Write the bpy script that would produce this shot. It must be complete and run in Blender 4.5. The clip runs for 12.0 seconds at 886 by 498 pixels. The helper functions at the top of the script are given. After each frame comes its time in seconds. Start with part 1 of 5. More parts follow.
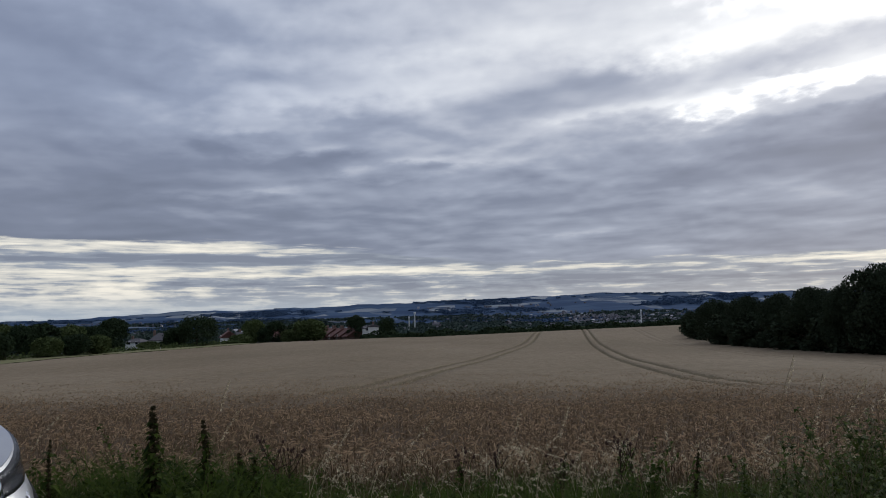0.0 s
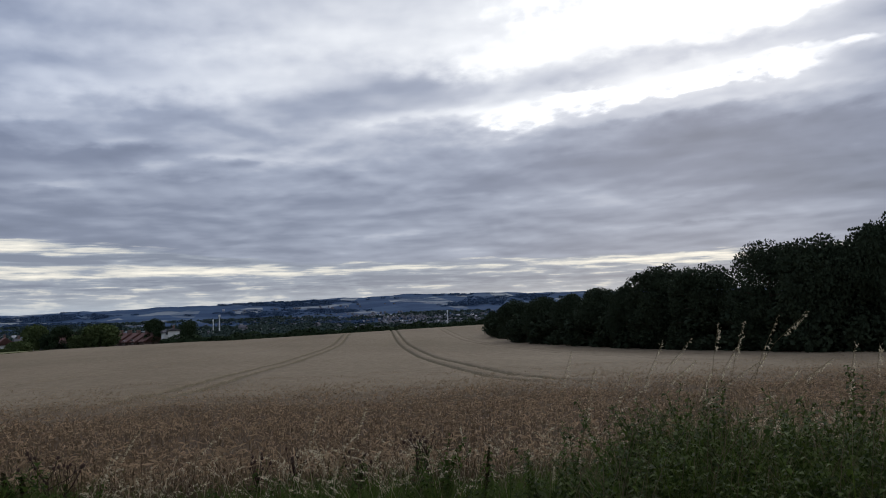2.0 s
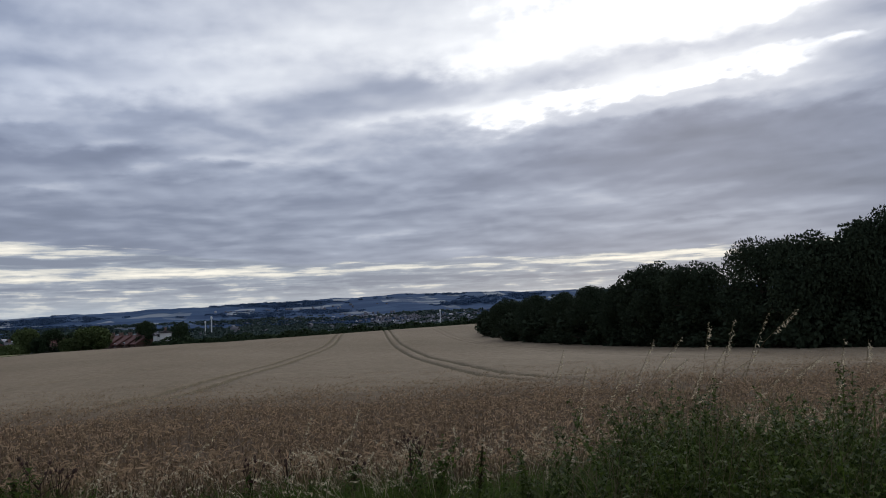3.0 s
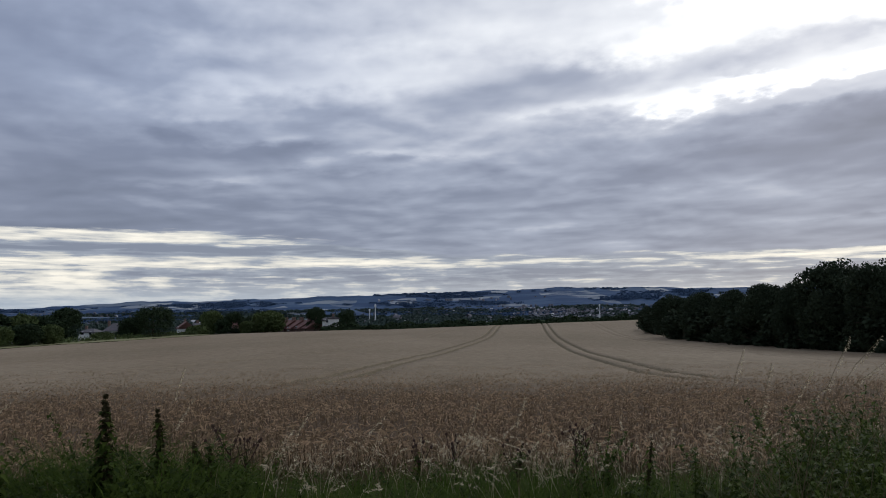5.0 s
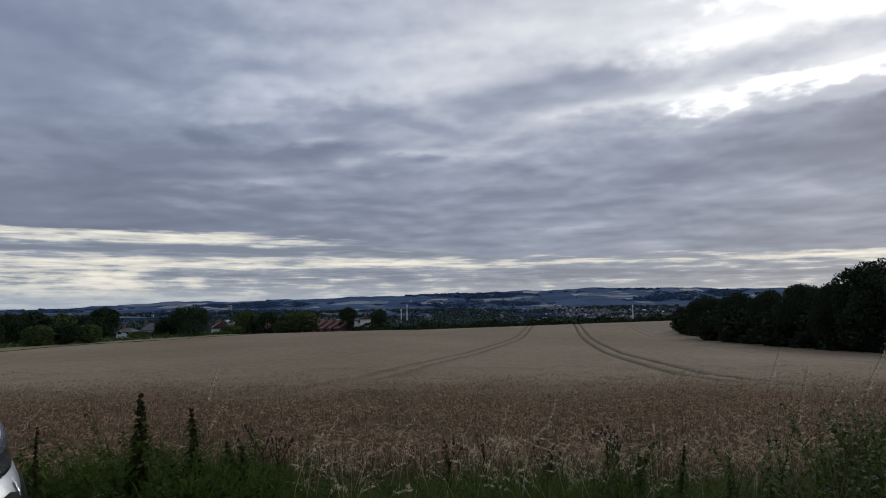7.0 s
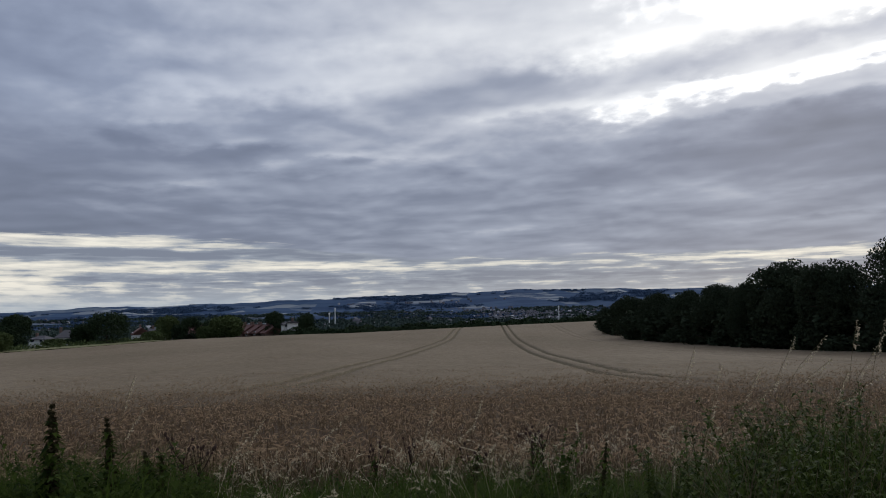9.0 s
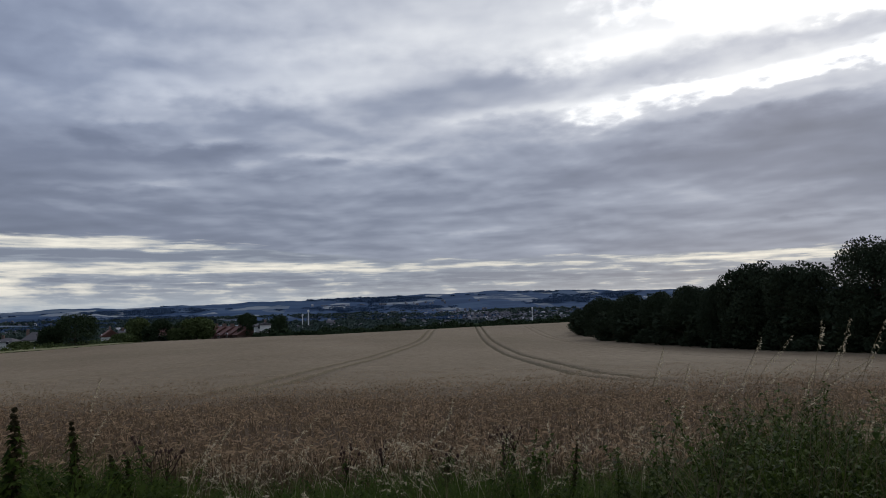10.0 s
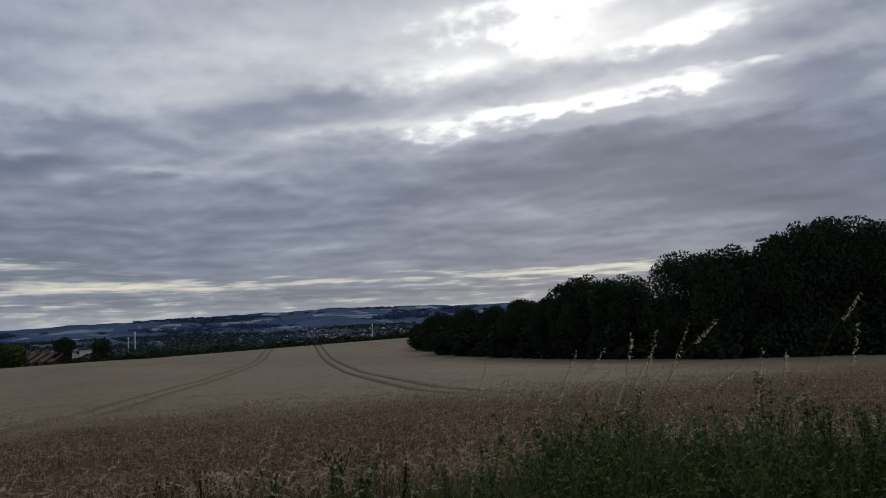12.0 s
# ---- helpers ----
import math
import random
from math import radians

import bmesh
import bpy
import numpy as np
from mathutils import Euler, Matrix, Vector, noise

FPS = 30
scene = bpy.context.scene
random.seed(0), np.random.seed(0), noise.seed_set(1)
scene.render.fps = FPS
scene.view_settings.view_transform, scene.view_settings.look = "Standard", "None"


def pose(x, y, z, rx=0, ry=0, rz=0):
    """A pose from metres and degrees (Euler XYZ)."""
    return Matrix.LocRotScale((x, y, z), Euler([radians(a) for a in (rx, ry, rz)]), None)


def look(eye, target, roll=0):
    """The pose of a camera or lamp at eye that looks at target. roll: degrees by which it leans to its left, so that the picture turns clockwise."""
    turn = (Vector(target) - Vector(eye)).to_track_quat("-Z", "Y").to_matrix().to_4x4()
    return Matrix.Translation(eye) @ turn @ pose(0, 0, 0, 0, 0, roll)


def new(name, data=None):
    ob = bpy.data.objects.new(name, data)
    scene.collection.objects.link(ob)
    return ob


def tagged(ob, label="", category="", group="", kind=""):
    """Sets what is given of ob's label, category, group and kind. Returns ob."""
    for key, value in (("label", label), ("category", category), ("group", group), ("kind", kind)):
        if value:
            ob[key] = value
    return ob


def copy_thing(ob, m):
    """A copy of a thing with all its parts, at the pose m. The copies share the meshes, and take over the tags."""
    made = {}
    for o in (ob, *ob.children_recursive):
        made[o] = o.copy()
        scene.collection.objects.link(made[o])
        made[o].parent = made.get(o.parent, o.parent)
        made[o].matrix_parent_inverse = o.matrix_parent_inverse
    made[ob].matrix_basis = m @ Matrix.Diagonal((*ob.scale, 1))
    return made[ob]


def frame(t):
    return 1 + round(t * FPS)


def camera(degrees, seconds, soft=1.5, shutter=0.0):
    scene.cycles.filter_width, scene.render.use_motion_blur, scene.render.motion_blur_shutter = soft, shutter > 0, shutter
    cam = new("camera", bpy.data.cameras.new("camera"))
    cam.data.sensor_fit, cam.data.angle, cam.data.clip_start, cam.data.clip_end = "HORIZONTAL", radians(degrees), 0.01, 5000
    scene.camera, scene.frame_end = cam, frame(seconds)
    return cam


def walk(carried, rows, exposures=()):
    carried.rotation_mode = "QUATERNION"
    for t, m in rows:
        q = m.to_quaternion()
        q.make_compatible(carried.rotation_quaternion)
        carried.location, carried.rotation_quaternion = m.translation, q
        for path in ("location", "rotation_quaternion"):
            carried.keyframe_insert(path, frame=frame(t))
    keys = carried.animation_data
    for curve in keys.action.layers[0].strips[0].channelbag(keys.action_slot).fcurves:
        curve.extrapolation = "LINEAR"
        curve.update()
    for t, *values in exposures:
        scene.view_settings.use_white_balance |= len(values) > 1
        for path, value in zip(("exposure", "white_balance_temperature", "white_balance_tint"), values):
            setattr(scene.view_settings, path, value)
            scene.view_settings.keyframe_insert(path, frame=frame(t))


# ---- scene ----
cam = camera(59.46, 12.0, soft=0.95)
# seconds, place in metres, then tilt, lean and heading in degrees
PATH = [
    (0, -0.002, 0.015, 1.619, 5.043, -1.022, -1.371),
    (0.5, 0.008, 0.028, 1.613, 5.084, -1.091, -4.016),
    (1, 0.025, 0.026, 1.610, 5.055, -1.143, -7.875),
    (1.5, 0.052, 0.015, 1.614, 4.828, -1.182, -12.330),
    (2, 0.073, 0.006, 1.620, 4.822, -1.656, -15.357),
    (2.5, 0.078, 0.000, 1.622, 4.796, -1.925, -16.135),
    (2.7, 0.074, 0.000, 1.629, 4.773, -2.106, -16.045),
    (4.3, 0.084, -0.023, 1.614, 4.870, -1.667, -15.070),
    (4.5, 0.040, -0.009, 1.608, 4.849, -1.267, -11.513),
    (5, 0.007, 0.009, 1.599, 4.491, -0.476, -4.210),
    (5.5, -0.004, 0.008, 1.599, 4.483, -0.294, -1.153),
    (6, -0.004, 0.008, 1.599, 4.466, 0.076, -0.134),
    (6.5, 0.000, 0.000, 1.600, 4.500, -0.000, -0.000),
    (7, 0.018, 0.009, 1.605, 4.537, -0.384, -1.881),
    (7.2, 0.000, -0.005, 1.607, 4.545, -0.264, -2.622),
    (8.8, 0.039, 0.005, 1.598, 4.648, -0.708, -6.734),
    (9, 0.038, 0.010, 1.606, 4.660, -1.025, -7.178),
    (9.5, 0.037, 0.019, 1.607, 4.661, -1.213, -7.749),
    (10, 0.058, 0.020, 1.604, 4.728, -1.098, -9.096),
    (10.2, 0.087, 0.017, 1.611, 4.741, -0.964, -12.204),
    (10.5, 0.148, 0.045, 1.615, 5.088, -0.750, -17.084),
    (10.7, 0.171, 0.050, 1.622, 5.240, -0.796, -19.260),
    (11, 0.169, 0.059, 1.624, 5.267, -1.517, -21.004),
    (11.5, 0.162, 0.089, 1.618, 5.386, -2.252, -21.575),
    (12, 0.171, 0.097, 1.615, 5.580, -2.549, -20.983),
]
walk(cam, [(t, pose(x, y, z, 90 + tilt, 0, head) @ pose(0, 0, 0, 0, 0, lean)) for t, x, y, z, tilt, lean, head in PATH],
     [(0.0, -0.12, 6170, 10), (2.5, 0.0, 6170, 10), (5.0, 0.0, 6170, 10), (5.6, -0.16, 6170, 10), (6.5, -0.2, 6170, 10), (10.0, -0.2, 6170, 10), (10.5, -0.48, 6170, 10), (12.0, -0.48, 6170, 10)])


# ---- node helpers ----
class Nodes:
    """Short hand for building node trees."""

    def __init__(self, tree):
        self.t = tree
        self.n = tree.nodes
        self.n.clear()

    def add(self, kind, **values):
        node = self.n.new(kind)
        for key, value in values.items():
            if key in node.inputs:
                self.put(node.inputs[key], value)
        return node

    def put(self, socket, value):
        if isinstance(value, bpy.types.NodeSocket):
            self.t.links.new(value, socket)
        elif isinstance(value, tuple) and len(value) == 3 and socket.type == "RGBA":
            socket.default_value = (*value, 1)
        else:
            socket.default_value = value

    def math(self, op, a, b=0.0, c=0.0, clamp=False):
        node = self.n.new("ShaderNodeMath")
        node.operation, node.use_clamp = op, clamp
        for i, v in enumerate((a, b, c)):
            self.put(node.inputs[i], v)
        return node.outputs[0]

    def vec(self, op, a, b=(0, 0, 0)):
        node = self.n.new("ShaderNodeVectorMath")
        node.operation = op
        self.put(node.inputs[0], a)
        self.put(node.inputs[1], b)
        return node.outputs[0]

    def xyz(self, x, y, z):
        return self.add("ShaderNodeCombineXYZ", X=x, Y=y, Z=z).outputs[0]

    def split(self, v):
        return self.add("ShaderNodeSeparateXYZ", Vector=v).outputs

    def noise(self, v, scale, detail=4.0, rough=0.55, warp=0.0):
        return self.add("ShaderNodeTexNoise", Vector=v, Scale=scale, Detail=detail, Roughness=rough, Distortion=warp).outputs[0]

    def step(self, v, lo, hi, a=0.0, b=1.0):
        node = self.n.new("ShaderNodeMapRange")
        node.interpolation_type = "SMOOTHSTEP"
        for i, x in enumerate((v, lo, hi, a, b)):
            self.put(node.inputs[i], x)
        return node.outputs[0]

    def mix(self, fac, a, b, how="MIX"):
        node = self.n.new("ShaderNodeMix")
        node.data_type, node.blend_type = "RGBA", how
        self.put(node.inputs[0], fac)
        self.put(node.inputs[6], a)
        self.put(node.inputs[7], b)
        return node.outputs[2]

    def ramp(self, fac, stops):
        node = self.n.new("ShaderNodeValToRGB")
        el = node.color_ramp.elements
        while len(el) < len(stops):
            el.new(0.5)
        for e, (p, c) in zip(el, stops):
            e.position, e.color = p, (*c, 1)
        self.put(node.inputs[0], fac)
        return node.outputs[0]


# ---- sky, sun ----
SUN_HEADING, SUN_HEIGHT = 34.0, 24.0
world = bpy.data.worlds.new("overcast_sky")
scene.world = world
world.use_nodes = True
w = Nodes(world.node_tree)
sky = w.n.new("ShaderNodeTexSky")
sky.sky_type, sky.sun_disc = "NISHITA", False
sky.sun_elevation, sky.sun_rotation = radians(SUN_HEIGHT), radians(SUN_HEADING)
clear = w.mix(1.0, sky.outputs[0], (0.10, 0.10, 0.10), "MULTIPLY")
dirn = w.add("ShaderNodeTexCoord").outputs["Generated"]
dx, dy, dz = w.split(w.vec("NORMALIZE", dirn))
az = w.math("MULTIPLY", w.math("ARCTAN2", dx, dy), 57.2958)
el = w.math("MULTIPLY", w.math("ARCSINE", dz), 57.2958)
# clouds lie in long soft rolls, flatter towards the horizon
roll = w.math("MULTIPLY", w.math("LOGARITHM", w.math("ADD", w.math("MAXIMUM", el, 0.0), 4.0), 2.71828), 5.4)
deck = w.xyz(w.math("MULTIPLY", az, 0.105), w.math("ADD", roll, w.math("MULTIPLY", az, -0.012)), 0.0)
big = w.noise(w.vec("ADD", deck, (3.1, 7.4, 0)), 0.55, 2.0, 0.5)
mid = w.noise(w.vec("ADD", w.vec("MULTIPLY", deck, (1.0, 0.95, 1)), (1.7, 2.2, 0)), 1.25, 3.0, 0.42)
fine = w.noise(w.vec("MULTIPLY", deck, (1.35, 1.1, 1)), 3.6, 5.0, 0.5)
wisp = w.noise(w.vec("ADD", w.vec("MULTIPLY", deck, (0.55, 1.6, 1)), (5.0, 1.3, 0)), 2.4, 4.0, 0.45)
wob = w.math("MULTIPLY", w.math("SUBTRACT", mid, 0.5), 7.0)
wob2 = w.math("MULTIPLY", w.math("SUBTRACT", fine, 0.5), 6.0)
# puffs: brighter along their upper edges, darker beneath
puff_at = w.vec("ADD", w.vec("MULTIPLY", deck, (1.1, 1.0, 1)), (8.3, 4.1, 0))
puff = w.math("SUBTRACT", w.noise(puff_at, 1.25, 3.0, 0.45, 0.3), w.noise(w.vec("ADD", puff_at, (0.03, 0.20, 0)), 1.25, 3.0, 0.45, 0.3))


def patch(a0, e0, wide, high, tilt=0.0, ragged=1.0):
    """A soft oval of the sky round heading a0 and height e0, its edge frayed by the cloud noise."""
    a = w.math("SUBTRACT", az, a0)
    e = w.math("SUBTRACT", w.math("SUBTRACT", el, e0), w.math("MULTIPLY", a, math.tan(radians(tilt))))
    e = w.math("ADD", e, w.math("MULTIPLY", w.math("ADD", wob, wob2), 0.30 * ragged))
    a = w.math("ADD", a, w.math("MULTIPLY", w.math("ADD", wob, wob2), ragged))
    q = w.math("ADD", w.math("POWER", w.math("DIVIDE", a, wide), 2), w.math("POWER", w.math("DIVIDE", e, high), 2))
    return w.math("EXPONENT", w.math("MULTIPLY", q, -1.0))


def total(items):
    s = items[0]
    for i in items[1:]:
        s = w.math("ADD", s, i)
    return s


def patches(rows):
    """Sum of patches: weight, then the patch's own numbers."""
    return total([w.math("MULTIPLY", patch(*row[1:]), row[0]) for row in rows])


# the deck of cloud: a slow drift of tone, soft lumps on it, thinner towards the breaks
slow = total([w.step(el, 6.0, 18.0, 0.475, 0.70), w.step(az, -26.0, 6.0, -0.08, 0.03)])
calm = w.math("MULTIPLY", w.step(el, 9.0, 20.0, 1.0, 0.65), w.step(az, -30.0, -5.0, 0.65, 1.0))
lumps_ = w.math("MULTIPLY", calm, total([w.math("MULTIPLY", w.math("SUBTRACT", big, 0.5), 0.24), w.math("MULTIPLY", w.math("SUBTRACT", mid, 0.5), 0.50),
                                         w.math("MULTIPLY", w.math("SUBTRACT", fine, 0.5), 0.15), w.math("MULTIPLY", w.math("SUBTRACT", wisp, 0.5), 0.12), w.math("MULTIPLY", puff, 0.55)]))
tone = w.math("ADD", slow, lumps_)
thin = patches([
    (0.46, 31, 19.6, 13, 4.4, 1, 0.5), (0.26, 20.5, 14.4, 4.5, 1.0, 5, 0.8), (0.16, 15.0, 14.7, 5.0, 0.35, 2, 0.6), (0.20, 21.5, 18.2, 3.5, 1.3, 3, 0.9),
    (0.18, 8, 19.8, 12, 3.2, 3, 0.8), (0.14, -4, 16.2, 9, 1.0, 3, 0.9), (0.16, -5.6, 10.6, 1.5, 0.5, 6, 0.7), (0.15, -10.8, 9.4, 3.2, 0.30, 2, 0.6),
    (0.14, 1.5, 11.6, 5.5, 0.28, 1, 0.6), (0.10, -12.0, 13.9, 2.6, 0.7, 3, 0.8), (0.08, -7.4, 12.3, 4.0, 0.3, 2, 0.6), (0.07, -16.5, 8.9, 4.5, 0.3, 1, 0.6),
    (0.16, 34.5, 6.1, 4.5, 0.25, 2, 0.4), (0.10, 34.0, 8.1, 3.0, 0.3, 2, 0.5), (0.12, 44, 13.4, 5, 0.4, 4, 0.6), (0.06, 20, 8.8, 7, 0.3, 1, 0.6), (0.07, 10, 6.2, 9, 0.25, 1, 0.5),
    (0.12, 33.0, 13.9, 8.0, 0.35, 4, 0.6)])
thick = patches([
    (0.24, 13.5, 17.1, 5.0, 1.2, 2, 0.8), (0.10, 7.0, 15.8, 4.5, 0.8, 2, 0.8), (0.30, 37, 12.2, 14, 1.9, 4, 0.5), (0.10, -3.0, 9.9, 3.6, 0.5, 3, 0.6), (0.10, -9.0, 11.3, 4.5, 0.7, 3, 0.7),
    (0.09, -18, 11.5, 9, 1.3, 2, 0.8), (0.13, -24, 18.0, 8, 3.0, 0, 0.8), (0.06, -12, 7.2, 26, 1.1, 0.5, 0.4), (0.18, 47.5, 16.0, 4.0, 0.9, 2, 0.6), (0.22, 48.5, 18.9, 6.0, 1.1, 8, 0.5),
    (0.30, 26.5, 17.2, 5.5, 0.9, 4, 0.9), (0.30, 35.0, 17.9, 5.0, 0.75, 1, 0.9), (0.22, 46, 8.5, 11, 2.6, 0, 0.5), (0.08, 22, 10.4, 8, 0.8, 2, 0.7), (0.08, 8, 8.7, 9, 0.7, 1, 0.6)])
tone = w.math("SUBTRACT", w.math("ADD", tone, thin), thick)
# darker cloud added out of view behind, to dim the wood's near side
tone = w.math("SUBTRACT", tone, w.step(w.math("ABSOLUTE", w.math("SUBTRACT", az, 15.0)), 70.0, 150.0, 0.0, 0.06))
deck_colour = w.ramp(w.math("MULTIPLY", tone, 0.7), [(0.035, (0.125, 0.142, 0.195)), (0.168, (0.178, 0.198, 0.262)), (0.294, (0.235, 0.258, 0.335)), (0.42, (0.36, 0.388, 0.47)), (0.546, (0.60, 0.615, 0.67)), (0.68, (0.86, 0.86, 0.87)), (0.85, (1.25, 1.22, 1.17))])

# thinner, bluer cloud away from the sun
blue = w.math("MULTIPLY", w.step(az, 12.0, -24.0), w.step(el, 8.0, 17.0))
deck_colour = w.mix(w.math("MULTIPLY", blue, 0.5), deck_colour, (0.90, 0.98, 1.10), "MULTIPLY")

# the torn opening in front of the sun, and the bars of cloud across it
gap = patches([
    (1.25, 40.4, 16.4, 3.2, 0.95, 2, 0.7), (0.9, 33.0, 15.7, 4.5, 0.75, 5, 1.0), (0.85, 26.5, 15.2, 4.0, 0.9, 4, 1.0), (0.50, 21.5, 14.4, 3.2, 1.0, 3, 0.9),
    (0.85, 28.5, 20.3, 5.5, 1.6, 3, 1.2), (1.1, 39.8, 19.7, 4.5, 1.0, 5, 0.9), (0.8, 31, 22.8, 9, 1.6, 2, 1.0), (0.7, 45.2, 17.1, 2.2, 0.35, 2, 0.5), (0.35, 22, 18.3, 3.0, 0.9, 2, 1.0)])
bar = patches([(0.95, 26.5, 17.2, 5.5, 0.85, 4, 0.9), (1.0, 35.0, 17.9, 5.0, 0.7, 1, 0.9), (1.0, 48.5, 18.8, 5.5, 1.1, 9, 0.6), (0.9, 48.0, 15.9, 3.6, 0.8, 2, 0.5), (0.8, 38.5, 14.6, 7.0, 0.6, 1, 0.5), (0.6, 36.0, 21.2, 3.0, 1.2, 0, 1.0)])
tear = w.math("ADD", w.math("MULTIPLY", w.math("SUBTRACT", fine, 0.5), 3.0), w.math("MULTIPLY", w.math("SUBTRACT", wisp, 0.5), 2.0))
gap = w.math("MULTIPLY", w.math("SUBTRACT", gap, w.math("MULTIPLY", bar, 0.95)), w.math("ADD", 1.0, tear))
gap = w.step(gap, 0.07, 1.2)
upper = w.mix(gap, deck_colour, (1.85, 1.80, 1.70))

# the bright band under the deck, in long thin streaks
low = w.xyz(w.math("MULTIPLY", az, 0.075), w.math("MULTIPLY", el, 1.05), 0.0)
bars = w.noise(low, 1.0, 2.0, 0.5)
thread = w.noise(w.vec("MULTIPLY", low, (3.6, 3.4, 1)), 1.0, 6.0, 0.56, 0.25)
lumps = w.noise(w.xyz(w.math("MULTIPLY", az, 0.36), w.math("MULTIPLY", el, 1.25), 4.0), 1.0, 5.0, 0.55, 0.3)
streak = w.math("ADD", w.math("MULTIPLY", bars, 0.42), w.math("MULTIPLY", thread, 0.64))
roof = w.math("ADD", w.step(az, -14.0, 8.0, 5.65, 4.0), w.math("MULTIPLY", w.math("SUBTRACT", thread, 0.5), 1.1))
below = w.step(w.math("SUBTRACT", roof, el), -0.10, 0.22)
band_tone = w.math("ADD", w.math("MULTIPLY", streak, 0.9), w.math("MULTIPLY", lumps, w.step(el, 1.0, 4.0, 0.62, 0.22)))
band_tone = w.math("ADD", band_tone, total([w.step(az, -25.0, 25.0, 0.045, -0.05), w.step(el, 1.0, 4.0, -0.245, -0.065)]))
band_tone = w.math("SUBTRACT", band_tone, patches([(0.17, -17, 4.35, 24, 0.28, 0.3, 0.2), (0.10, -8, 2.6, 7, 0.30, 0.3, 0.4), (0.13, -16.0, 2.4, 3.0, 0.5, 0, 0.5), (0.06, 14, 2.6, 12, 0.5, 0.5, 0.3)]))
band_tone = w.math("ADD", band_tone, patches([(0.16, -21, 5.15, 12, 0.32, 0, 0.15), (0.15, 6, 3.45, 14, 0.30, 0.2, 0.25), (0.06, -16, 3.4, 14, 0.4, 0.3, 0.25), (0.20, -21.3, 1.9, 1.8, 0.7, 0, 0.5),
                                              (0.07, -26, 2.2, 4, 0.8, 0, 0.4), (0.30, 32, 3.5, 7, 0.40, 1.0, 0.3)]))
band = w.ramp(band_tone, [(0.41, (0.23, 0.252, 0.315)), (0.535, (0.34, 0.368, 0.425)), (0.615, (0.68, 0.655, 0.60)), (0.75, (1.04, 0.96, 0.81))])
haze = w.ramp(w.step(el, 0.3, 2.4), [(0.0, (0.44, 0.50, 0.56)), (1.0, (0.52, 0.54, 0.56))])
band = w.mix(w.step(el, 0.4, 2.6, 0.80, 0.0), band, haze)
whole = w.mix(below, upper, band)
whole = w.mix(0.045, whole, clear)
w.put(w.add("ShaderNodeOutputWorld").inputs[0], w.add("ShaderNodeBackground", Color=whole, Strength=1.0).outputs[0])

sun = new("sun", bpy.data.lights.new("sun", "SUN"))
sun.data.energy, sun.data.angle, sun.data.color = 0.75, radians(20), (1.0, 0.95, 0.87)
sun_way = Vector((math.sin(radians(SUN_HEADING)) * math.cos(radians(SUN_HEIGHT)), math.cos(radians(SUN_HEADING)) * math.cos(radians(SUN_HEIGHT)), math.sin(radians(SUN_HEIGHT))))
sun.matrix_world = look(sun_way * 200, (0, 0, 0))


# ---- materials ----
DULL = {"Specular IOR Level": 0.03}


def material(name, build, rough=0.8, metal=0.0, glow_through=0.0, **extra):
    """A node material; build(n) gives its colour, and its height for the bump with the bump's strength."""
    m = bpy.data.materials.new(name)
    m.use_nodes = True
    n = Nodes(m.node_tree)
    colour, height, strength = build(n)
    b = n.add("ShaderNodeBsdfPrincipled", **{"Base Color": colour, "Roughness": rough, "Metallic": metal, **extra})
    if height is not None:
        n.put(b.inputs["Normal"], n.add("ShaderNodeBump", Height=height, Strength=strength, Distance=0.02).outputs[0])
    shade = b.outputs[0]
    if glow_through:
        # thin leaves let part of the light through
        thin_leaf = n.add("ShaderNodeBsdfTranslucent", Color=colour)
        blend = n.n.new("ShaderNodeMixShader")
        for socket, value in zip(blend.inputs, (glow_through, shade, thin_leaf.outputs[0])):
            n.put(socket, value)
        shade = blend.outputs[0]
    n.put(n.add("ShaderNodeOutputMaterial").inputs[0], shade)
    return m


def place(n):
    return n.add("ShaderNodeTexCoord").outputs["Object"]


def per_island(n):
    return n.add("ShaderNodeNewGeometry").outputs["Random Per Island"]


def leafy(dark, light, scale=0.6, each=0.6):
    """Foliage: each leaf its own tone, with a slow drift over the plant."""
    def build(n):
        r = n.math("ADD", n.math("ADD", n.math("MULTIPLY", per_island(n), each), 0.5 * (0.6 - each)), n.math("MULTIPLY", n.noise(place(n), scale, 3), 0.5))
        return n.ramp(r, [(0.15, dark), (0.9, light)]), n.noise(place(n), 60, 3), 0.3
    return build


def grainy(dark, light, scale=4.0, bump=0.4, stretch=(1, 1, 1)):
    def build(n):
        v = n.vec("MULTIPLY", place(n), stretch)
        g = n.noise(v, scale, 6, 0.6)
        f = n.noise(v, scale * 9, 4, 0.6)
        return n.ramp(n.math("ADD", n.math("MULTIPLY", g, 0.65), n.math("MULTIPLY", f, 0.35)), [(0.3, dark), (0.7, light)]), f, bump
    return build


